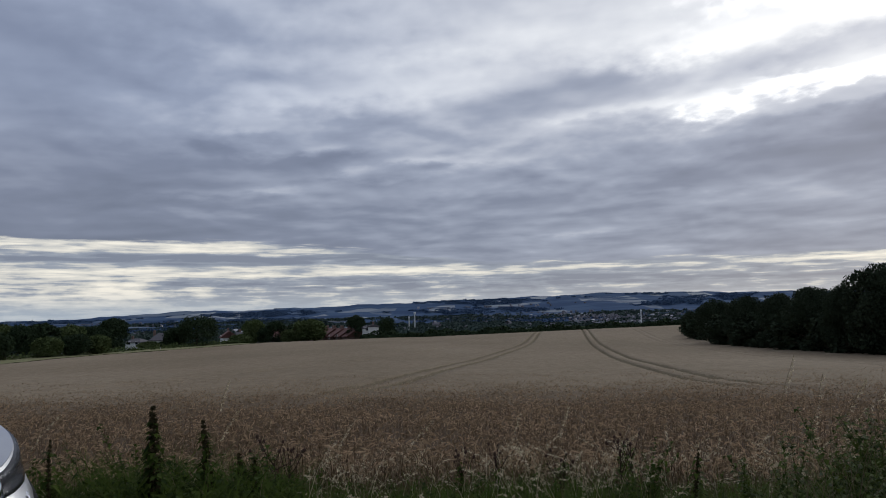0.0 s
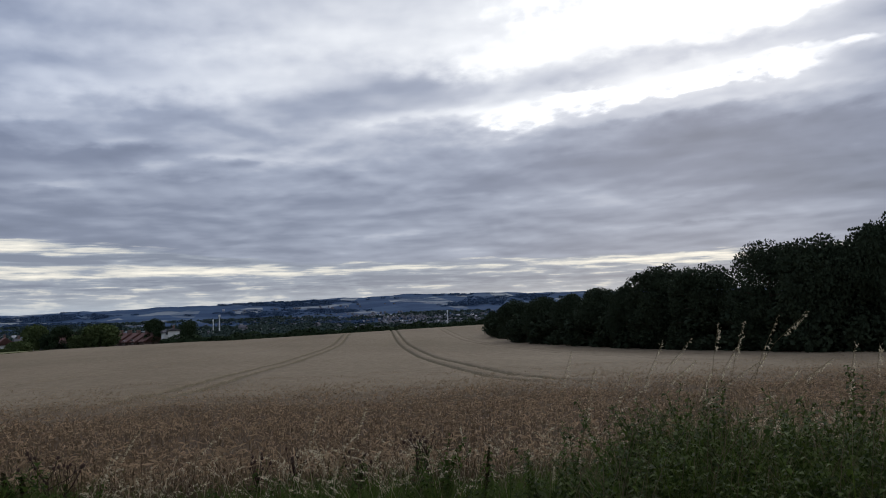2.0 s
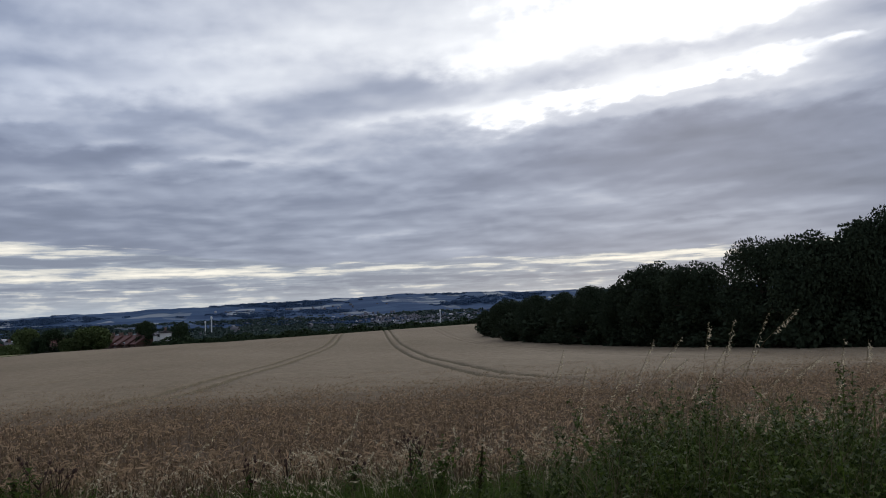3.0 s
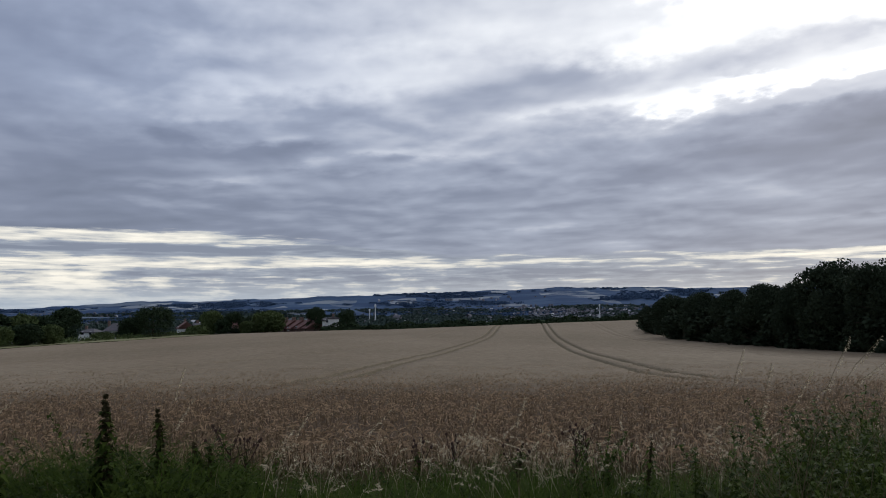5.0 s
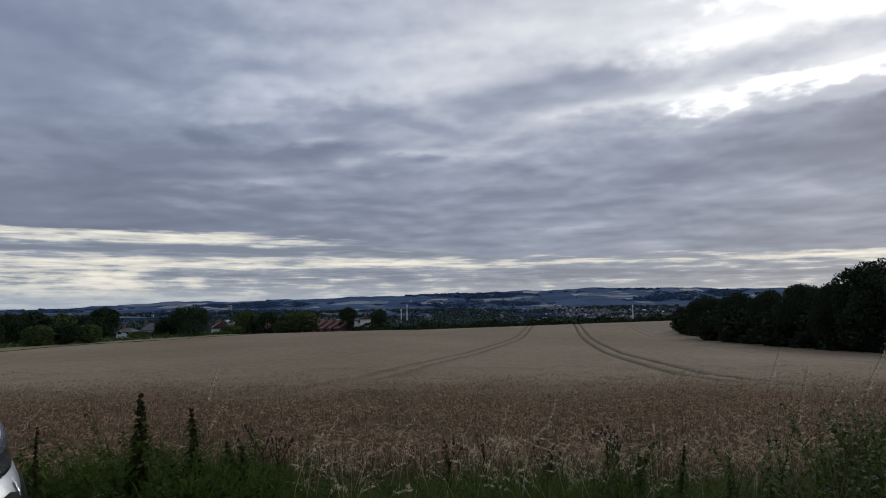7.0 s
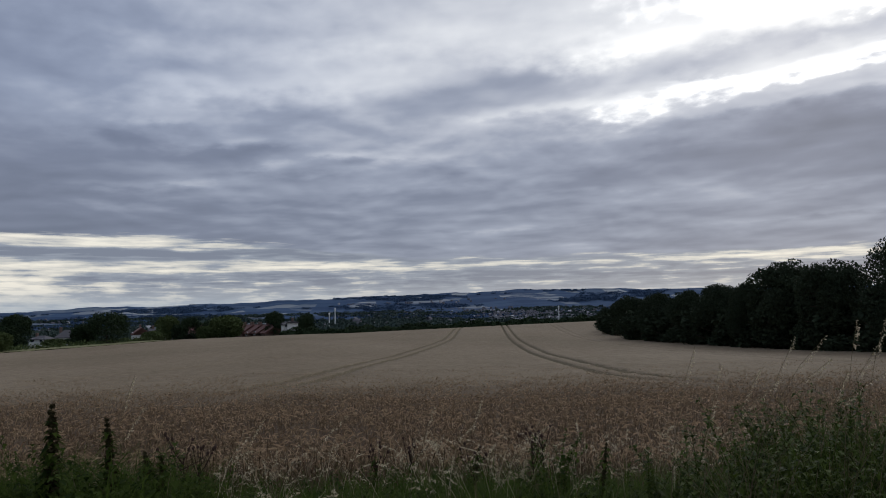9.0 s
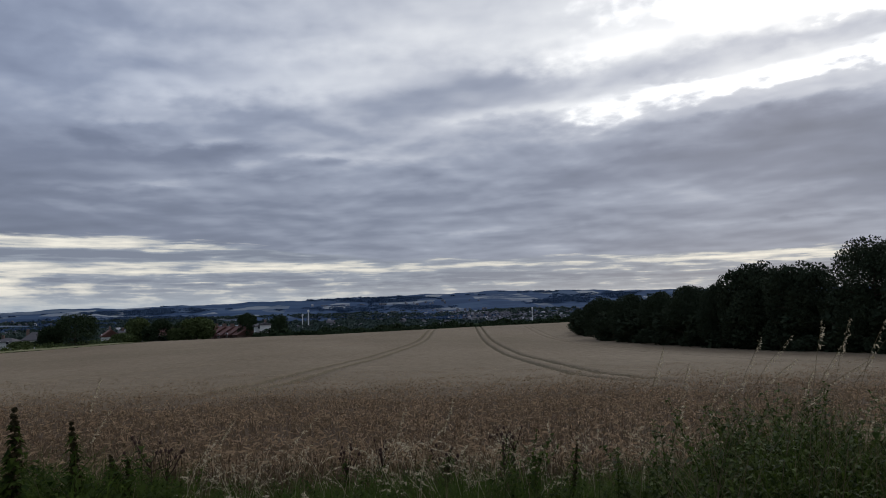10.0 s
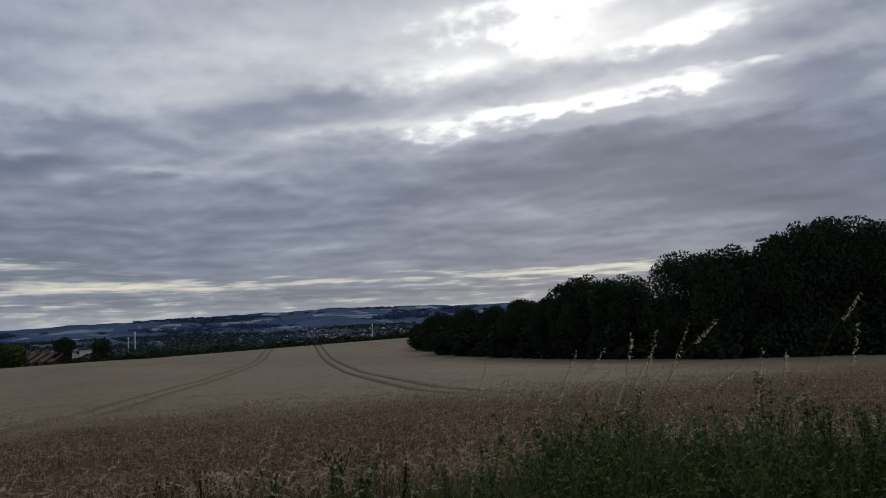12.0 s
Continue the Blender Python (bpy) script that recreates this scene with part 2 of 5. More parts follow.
OAK_LEAF = material("oak_leaf", leafy((0.022, 0.032, 0.020), (0.052, 0.068, 0.038), 0.25, 0.4), 0.75, **DULL)
HEDGE_LEAF = material("hedge_leaf", leafy((0.020, 0.034, 0.019), (0.054, 0.076, 0.036), 0.3, 0.4), 0.75, **DULL)
SCRUB_LEAF = material("scrub_leaf", leafy((0.050, 0.072, 0.028), (0.125, 0.155, 0.060), 0.25, 0.35), 0.75, **DULL)
# distant foliage: bluer than the near leaves, haze mixed into its colour
HAZED_FAR_LEAF = material("far_leaf", leafy((0.030, 0.048, 0.048), (0.075, 0.100, 0.080), 0.012, 0.18), 0.85, **DULL)
WEED_LEAF = material("weed_leaf", leafy((0.016, 0.032, 0.007), (0.106, 0.146, 0.028), 2.0), 0.6, glow_through=0.40, **DULL)
GRASS_BLADE = material("grass_blade", leafy((0.024, 0.048, 0.008), (0.115, 0.165, 0.030), 1.2), 0.6, glow_through=0.40, **DULL)
DRY_STEM = material("dry_stem", leafy((0.10, 0.082, 0.042), (0.27, 0.222, 0.130), 3.0), 0.7, glow_through=0.35, **DULL)
SEED = material("seed_husk", leafy((0.38, 0.31, 0.19), (0.84, 0.73, 0.52), 6.0), 0.7, glow_through=0.35, **DULL)
DOCK_SEED = material("dock_seed", leafy((0.030, 0.028, 0.014), (0.085, 0.070, 0.034), 6.0), 0.8, **DULL)
THISTLE_HEAD = material("thistle_head", leafy((0.030, 0.020, 0.016), (0.085, 0.055, 0.045), 8.0), 0.85, **DULL)
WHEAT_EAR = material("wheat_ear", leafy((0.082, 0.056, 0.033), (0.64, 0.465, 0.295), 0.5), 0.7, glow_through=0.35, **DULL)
# far ears: light painted in, offsetting the dark of their back-lit sides
BRIGHTENED_EAR = material("brightened_far_ear", leafy((0.26, 0.205, 0.136), (0.48, 0.38, 0.262), 0.5), 0.7, glow_through=0.45, **DULL)
WHEAT_STEM = material("wheat_stem", leafy((0.075, 0.052, 0.032), (0.235, 0.165, 0.100), 0.7), 0.7, **DULL)
BARK = material("bark", grainy((0.035, 0.028, 0.02), (0.10, 0.08, 0.06), 3.0, 0.8, (3, 3, 0.6)), 0.9, **DULL)


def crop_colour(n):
    """Closed ear tops; towards the lane the stand is open and the brown under it shows, darkened for the shade between
    stalks.
    """
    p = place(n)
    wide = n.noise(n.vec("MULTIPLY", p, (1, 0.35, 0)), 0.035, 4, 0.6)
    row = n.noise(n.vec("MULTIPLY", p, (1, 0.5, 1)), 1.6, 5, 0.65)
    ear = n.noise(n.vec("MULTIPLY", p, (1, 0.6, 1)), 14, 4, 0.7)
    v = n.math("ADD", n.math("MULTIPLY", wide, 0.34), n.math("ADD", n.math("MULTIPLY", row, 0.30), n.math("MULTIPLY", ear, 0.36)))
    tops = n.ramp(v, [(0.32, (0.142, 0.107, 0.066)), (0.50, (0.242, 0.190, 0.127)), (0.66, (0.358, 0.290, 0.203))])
    # straw brown, with the shade among the stalks painted in
    shaded_straw = n.ramp(ear, [(0.3, (0.060, 0.042, 0.027)), (0.7, (0.170, 0.120, 0.076))])
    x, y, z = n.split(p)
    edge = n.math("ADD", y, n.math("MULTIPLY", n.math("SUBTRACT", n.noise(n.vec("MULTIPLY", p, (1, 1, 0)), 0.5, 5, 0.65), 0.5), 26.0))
    return n.mix(n.step(edge, 17.0, 36.0), shaded_straw, tops), ear, 1.0


TRODDEN = material("trodden_soil", grainy((0.135, 0.110, 0.070), (0.22, 0.182, 0.118), 2.0, 0.8), 0.95, **DULL)
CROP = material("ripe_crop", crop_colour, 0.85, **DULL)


def land_colour(n):
    p = place(n)
    soil = n.ramp(n.noise(p, 1.5, 8, 0.6), [(0.3, (0.035, 0.040, 0.018)), (0.7, (0.085, 0.085, 0.040))])
    cells = n.add("ShaderNodeTexVoronoi", Vector=n.vec("MULTIPLY", p, (1, 0.7, 0)), Scale=0.006)
    tint = n.split(n.vec("ADD", cells.outputs["Color"], (0, 0, 0)))[0]
    fields = n.ramp(tint, [(0.0, (0.050, 0.078, 0.060)), (0.60, (0.080, 0.110, 0.080)), (0.80, (0.15, 0.155, 0.11)), (1.0, (0.30, 0.275, 0.20))])
    fields = n.mix(n.math("MULTIPLY", n.noise(p, 0.05, 6), 0.5), fields, (0.06, 0.08, 0.04))
    x, y, z = n.split(p)
    far = n.step(n.math("SQRT", n.math("ADD", n.math("MULTIPLY", x, x), n.math("MULTIPLY", y, y))), 230.0, 300.0)
    return n.mix(far, soil, fields), n.noise(p, 30, 4), 0.5


LAND = material("land", land_colour, 0.9, **DULL)


def margin_colour(n):
    g = n.noise(place(n), 2.5, 6, 0.65)
    return n.ramp(g, [(0.3, (0.11, 0.125, 0.055)), (0.7, (0.33, 0.30, 0.165))]), n.noise(place(n), 20, 4), 0.8


MARGIN = material("rough_grass", margin_colour, 0.9, **DULL)


def hazed_hill_colour(n):
    # the blue of distance haze is painted into fields and belts
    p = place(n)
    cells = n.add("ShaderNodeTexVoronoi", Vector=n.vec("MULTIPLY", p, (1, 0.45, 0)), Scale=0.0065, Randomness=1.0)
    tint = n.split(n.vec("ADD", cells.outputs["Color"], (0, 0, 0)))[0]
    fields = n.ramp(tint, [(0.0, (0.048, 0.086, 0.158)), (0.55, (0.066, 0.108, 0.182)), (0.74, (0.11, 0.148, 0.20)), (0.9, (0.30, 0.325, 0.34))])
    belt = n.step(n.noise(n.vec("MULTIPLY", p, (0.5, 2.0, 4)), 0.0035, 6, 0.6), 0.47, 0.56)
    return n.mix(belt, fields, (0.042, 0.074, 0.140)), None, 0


HILL = material("hazed_hillside", hazed_hill_colour, 1.0, **DULL)
ASPHALT = material("asphalt", grainy((0.035, 0.035, 0.036), (0.075, 0.073, 0.070), 6.0, 0.6), 0.85)
PAINT = material("silver_paint", grainy((0.44, 0.45, 0.47), (0.50, 0.51, 0.53), 40.0, 0.02), 0.45, 0.35, **{"Coat Weight": 0.4, "Coat Roughness": 0.10})
BLACK = material("black_plastic", grainy((0.012, 0.012, 0.013), (0.022, 0.022, 0.024), 30.0, 0.15), 0.7, **{"Specular IOR Level": 0.15})
RUBBER = material("rubber", grainy((0.015, 0.015, 0.015), (0.03, 0.03, 0.03), 30.0, 0.3), 0.85)
CHROME = material("chrome", grainy((0.75, 0.76, 0.78), (0.82, 0.82, 0.83), 20.0, 0.02), 0.12, 1.0)
LAMP_DARK = material("lamp_housing", grainy((0.012, 0.012, 0.014), (0.03, 0.03, 0.034), 12.0, 0.05), 0.25, 0.3)
LENS = material("lamp_lens", lambda n: ((0.55, 0.57, 0.60), None, 0), 0.05, 0.0, **{"Transmission Weight": 0.95, "IOR": 1.08})
GLASS = material("dark_glass", lambda n: ((0.03, 0.035, 0.04), None, 0), 0.06, 0.0, **{"Specular IOR Level": 0.7})
RED_TILE = material("red_tile", grainy((0.12, 0.058, 0.048), (0.20, 0.095, 0.075), 1.2, 0.5, (1, 1, 4)), 0.85)
GREY_TILE = material("grey_tile", grainy((0.075, 0.07, 0.075), (0.14, 0.13, 0.135), 1.2, 0.5, (1, 1, 4)), 0.85)
RENDER_WHITE = material("white_render", grainy((0.68, 0.67, 0.63), (0.80, 0.79, 0.76), 0.8, 0.2), 0.9)
BRICK = material("brickwork", grainy((0.12, 0.080, 0.066), (0.20, 0.130, 0.105), 1.5, 0.4), 0.9)
STEEL = material("painted_steel", grainy((0.55, 0.56, 0.57), (0.68, 0.68, 0.68), 2.0, 0.1), 0.5, 0.2)


def town_colour(n):
    return n.ramp(per_island(n), [(0.0, (0.115, 0.118, 0.135)), (0.45, (0.15, 0.142, 0.155)), (0.8, (0.12, 0.135, 0.16)), (0.92, (0.27, 0.27, 0.29)), (1.0, (0.75, 0.75, 0.75))]), None, 0


TOWN = material("town_walls", town_colour, 0.9, **DULL)
# foliage turned blue in its colour, to match the haze on the hills
HAZED_HILL_WOOD = material("hill_wood", leafy((0.054, 0.090, 0.152), (0.074, 0.115, 0.185), 0.001, 0.1), 1.0, **DULL)


# ---- mesh helpers ----
rng = np.random.default_rng(7)


def mesh_of(name, verts, faces, mat, smooth=False):
    """A mesh from arrays: verts (n, 3) and faces (m, k), all of k corners."""
    verts, faces = np.asarray(verts, np.float32), np.asarray(faces, np.int32)
    me = bpy.data.meshes.new(name)
    m, k = faces.shape
    me.vertices.add(len(verts))
    me.vertices.foreach_set("co", verts.ravel())
    me.loops.add(m * k)
    me.loops.foreach_set("vertex_index", faces.ravel())
    me.polygons.add(m)
    me.polygons.foreach_set("loop_start", np.arange(0, m * k, k, dtype=np.int32))
    me.polygons.foreach_set("loop_total", np.full(m, k, np.int32))
    me.update(calc_edges=True)
    me.materials.append(mat)
    if smooth:
        me.polygons.foreach_set("use_smooth", np.ones(m, bool))
    return me


def part(name, shape, mat, parent, label="", smooth=False):
    """One part under a thing; shape is a mesh, a bmesh or (verts, faces)."""
    if isinstance(shape, tuple):
        me = mesh_of(name, shape[0], shape[1], mat, smooth)
    elif isinstance(shape, bpy.types.Mesh):
        me = shape
    else:
        me = bpy.data.meshes.new(name)
        if smooth:
            for f in shape.faces:
                f.smooth = True
        shape.to_mesh(me)
        shape.free()
        me.materials.append(mat)
    ob = new(name, me)
    ob.parent = parent
    if label:
        tagged(ob, label)
    return ob


def box(bm, x0, y0, z0, x1, y1, z1, bevel=0.0):
    made = bmesh.ops.create_cube(bm, size=1.0, matrix=Matrix.Translation(((x0 + x1) / 2, (y0 + y1) / 2, (z0 + z1) / 2)) @ Matrix.Diagonal((x1 - x0, y1 - y0, z1 - z0, 1)))
    if bevel:
        edges = list({e for v in made["verts"] for e in v.link_edges})
        bmesh.ops.bevel(bm, geom=edges, offset=bevel, segments=2, affect="EDGES", profile=0.6)
    return bm


def tube(points, radii, sides=6):
    """Verts and quads of a tapered tube along points."""
    pts = np.asarray(points, float)
    way = np.gradient(pts, axis=0)
    way /= np.linalg.norm(way, axis=1)[:, None] + 1e-9
    ref = np.array([0.31, 0.95, 0.05])
    a = np.cross(way, ref)
    a /= np.linalg.norm(a, axis=1)[:, None] + 1e-9
    b = np.cross(way, a)
    ang = np.arange(sides) * 2 * np.pi / sides
    r = np.asarray(radii, float)[:, None, None]
    ring = pts[:, None, :] + r * (np.cos(ang)[None, :, None] * a[:, None, :] + np.sin(ang)[None, :, None] * b[:, None, :])
    n = len(pts)
    i, j = np.meshgrid(np.arange(n - 1), np.arange(sides), indexing="ij")
    k = (j + 1) % sides
    f = np.stack([i * sides + j, i * sides + k, (i + 1) * sides + k, (i + 1) * sides + j], -1).reshape(-1, 4)
    return ring.reshape(-1, 3), f


def join(pieces):
    """Several (verts, faces) in one."""
    vs, fs, off = [], [], 0
    for v, f in pieces:
        vs.append(v)
        fs.append(np.asarray(f) + off)
        off += len(v)
    return np.concatenate(vs), np.concatenate(fs)


def leaves(centres, size, spread=0.4, aspect=0.6, flat=0.0, gen=rng):
    """Small folded leaf quads, one at each centre, turned every way (flat: 0 to 1, towards lying)."""
    n = len(centres)
    s = size * (1 + spread * gen.uniform(-1, 1, n))[:, None]
    u = gen.normal(size=(n, 3))
    u[:, 2] *= 1 - flat
    u /= np.linalg.norm(u, axis=1)[:, None]
    v = np.cross(u, gen.normal(size=(n, 3)))
    v /= np.linalg.norm(v, axis=1)[:, None] + 1e-9
    c = np.asarray(centres)
    fold = np.cross(u, v) * s * 0.18
    quad = np.stack([c - u * s * 0.5, c + v * s * 0.5 * aspect + fold, c + u * s * 0.5, c - v * s * 0.5 * aspect + fold], 1)
    return quad.reshape(-1, 3), np.arange(n * 4).reshape(n, 4)


# ---- the lie of the land ----
REACH = np.array([0, 3.4, 5.0, 6.2, 7.2, 12, 20, 40, 80, 150, 235, 300, 500, 900, 2000, 2700])
LEVEL = np.array([0, 0, 0.12, -0.05, -0.34, -0.6, -1.2, -2.3, -3.4, -4.3, -4.7, -8.5, -16, -27, -31, -30])


def ease(x, lo, hi):
    t = np.clip((x - lo) / (hi - lo), 0, 1)
    return t * t * (3 - 2 * t)


def land(x, y):
    """Height of the ground."""
    x, y = np.asarray(x, float), np.asarray(y, float)
    s = np.sqrt(np.where(np.abs(x) > 0, 0.6 * x, 0) ** 2 + np.maximum(y, 0) ** 2)
    base = np.interp(s, REACH, LEVEL)
    side = -0.02 * np.clip(-x - 10, 0, 150) * ease(s, 40, 100)
    rise = 0.030 * np.clip(x, 0, 110) * ease(y, 110, 230) * (1 - ease(s, 260, 420))
    return base + side + rise


def grid(xs, ys, height):
    """A sheet over arrays xs, ys (2D) with its heights."""
    n, m = xs.shape
    v = np.stack([xs, ys, height], -1).reshape(-1, 3)
    i, j = np.meshgrid(np.arange(n - 1), np.arange(m - 1), indexing="ij")
    a = i * m + j
    return v, np.stack([a, a + 1, a + m + 1, a + m], -1).reshape(-1, 4)


# ground: one sheet, out to the foot of the far hills
rad = np.concatenate([[0.01], np.geomspace(1.2, 2700, 110)])
turn = np.radians(np.linspace(-180, 180, 241))
rr, tt = np.meshgrid(rad, turn, indexing="ij")
gx, gy = rr * np.sin(tt), rr * np.cos(tt)
gz = land(gx, gy) - 0.03
gz += (rr > 400) * 3.0 * np.sin(gx / 210) * np.sin(gy / 170)
v, f = grid(gx, gy, gz)
ground = tagged(new("ground", mesh_of("ground", v, f[:, ::-1], LAND, True)), "dark earth and patchwork farmland running down into a wide valley", "ground", kind="structure")

# the road's edge that the camera stands on
xs, ys = np.meshgrid(np.linspace(-40, 40, 81), np.array([-4.2, -2, 0, 1.6, 2.9]), indexing="ij")
v, f = grid(xs, ys + 0.12 * np.sin(xs * 0.9) * (ys > 2), np.full(xs.shape, 0.012) - 0.04 * (ys > 2.5))
tagged(new("road", mesh_of("road", v, f[:, ::-1], ASPHALT, True)), "worn grey asphalt of a country lane beside the field", "road", kind="structure")

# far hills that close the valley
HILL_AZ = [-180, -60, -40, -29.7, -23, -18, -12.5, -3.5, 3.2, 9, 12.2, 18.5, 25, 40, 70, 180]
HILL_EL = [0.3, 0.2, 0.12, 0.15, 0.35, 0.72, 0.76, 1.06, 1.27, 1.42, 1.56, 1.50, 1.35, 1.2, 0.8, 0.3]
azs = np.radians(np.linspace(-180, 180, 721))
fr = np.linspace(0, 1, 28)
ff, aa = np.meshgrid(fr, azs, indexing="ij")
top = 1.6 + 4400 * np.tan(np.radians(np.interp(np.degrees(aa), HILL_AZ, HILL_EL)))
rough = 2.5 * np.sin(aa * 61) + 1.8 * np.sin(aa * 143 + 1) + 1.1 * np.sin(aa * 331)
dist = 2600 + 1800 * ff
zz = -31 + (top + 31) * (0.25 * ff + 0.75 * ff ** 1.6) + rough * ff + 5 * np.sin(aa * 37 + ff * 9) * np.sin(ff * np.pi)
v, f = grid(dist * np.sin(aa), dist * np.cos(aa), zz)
tagged(new("backdrop", mesh_of("backdrop", v, f[:, ::-1], HILL, True)), "long hills with fields and woods closing the valley, coloured blue-grey for haze", "hills", kind="structure")

# ---- the crop ----
# two neighbouring tramlines in plan, and from them all the rest
TRAM_A = np.polyfit([12, 25, 38, 44, 48, 56, 75, 86, 100, 123, 151, 190, 240], [-5.0, -3.9, -2.8, -1.8, -0.5, 1.1, 4.2, 6.6, 9.5, 14.4, 19.7, 26.4, 35.5], 4)
TRAM_B = np.polyfit([12, 26, 31, 35, 44, 50, 57, 71, 91, 137, 177, 240], [10.9, 12.3, 12.9, 13.8, 14.8, 15.2, 16.1, 18.7, 22.0, 29.7, 37.2, 49.0], 4)
GAUGE = 0.78


def tram(k, y):
    """Where tramline k runs at y."""
    p, q = np.polyval(TRAM_A, y), np.polyval(TRAM_B, y)
    return p + k * (q - p)


def off_tram(x, y):
    """Distance from the middle of the nearest tramline."""
    p, q = np.polyval(TRAM_A, y), np.polyval(TRAM_B, y)
    u = (x - p) / (q - p)
    return np.abs(u - np.round(u)) * (q - p)


def field_left(y):
    return np.interp(y, [0, 100, 128, 152, 170, 182, 209, 240], [-76, -71, -69.5, -71.5, -68, -61, -53.5, -45])


def field_right(y):
    return np.interp(y, [0, 30, 43, 51, 67, 80, 92, 116, 146, 180, 200, 240], [75, 62, 53, 46, 45.5, 45.5, 45.5, 47, 54, 64, 75, 90])


rows_y = np.concatenate([np.linspace(7.0, 30, 93), np.geomspace(30.4, 238, 190)])
columns = []
for k in range(-9, 8):
    for e in (-GAUGE - 0.28, -GAUGE - 0.16, -GAUGE + 0.16, -GAUGE + 0.28, GAUGE - 0.28, GAUGE - 0.16, GAUGE + 0.16, GAUGE + 0.28):
        columns.append(tram(k, rows_y) + e)
    for frac in np.linspace(0.12, 0.88, 26):
        columns.append(tram(k + frac, rows_y))
xx = np.stack(columns, 1)
yy = np.repeat(rows_y[:, None], xx.shape[1], 1)
off = off_tram(xx, yy)
line = np.round((xx - tram(0, yy)) / (tram(1, yy) - tram(0, yy)))
deep = np.where((line == 0) | (line == 1), 1.0, np.where((line == -1) | (line == 2), 0.28, 0.1))
rut = (1 - ease(np.abs(off - GAUGE), 0.17, 0.27)) * ease(yy, 22, 34) * deep
lane = (1 - ease(np.abs(np.abs(yy - 20.6 + 0.06 * xx - 0.4 * np.sin(xx * 0.35)) - 0.85), 0.12, 0.35)) * ease(np.sin(xx * 0.9 + 2 * np.sin(xx * 0.37)), -0.4, 0.5)
lump = 0.030 * np.sin(xx * 2.1 + 3 * np.sin(yy * 0.7)) * np.sin(yy * 1.9 + xx * 0.4) + rng.normal(0, 0.018, xx.shape) * (yy < 90)
hgt = land(xx, yy) + 0.45 + 0.13 * ease(yy + 2.0 * np.sin(xx * 0.4), 12, 30) + lump - 0.27 * rut * (0.8 + 0.2 * np.sin(yy * 0.21 + xx * 0.5)) - 0.28 * lane * (xx < 12)
hgt = np.where(yy < 7.1, land(xx, yy) + 0.05, hgt)
v, f = grid(xx, yy, hgt)
mx, my = xx.ravel()[f].mean(1), yy.ravel()[f].mean(1)
keep = (mx > field_left(my)) & (mx < field_right(my))
used = np.unique(f[keep])
idx = np.zeros(len(v), int)
idx[used] = np.arange(len(used))
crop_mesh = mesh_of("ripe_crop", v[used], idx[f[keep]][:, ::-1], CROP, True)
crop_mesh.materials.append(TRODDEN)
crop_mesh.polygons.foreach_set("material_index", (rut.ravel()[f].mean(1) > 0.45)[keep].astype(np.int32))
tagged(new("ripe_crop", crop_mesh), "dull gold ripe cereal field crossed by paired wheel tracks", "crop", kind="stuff")


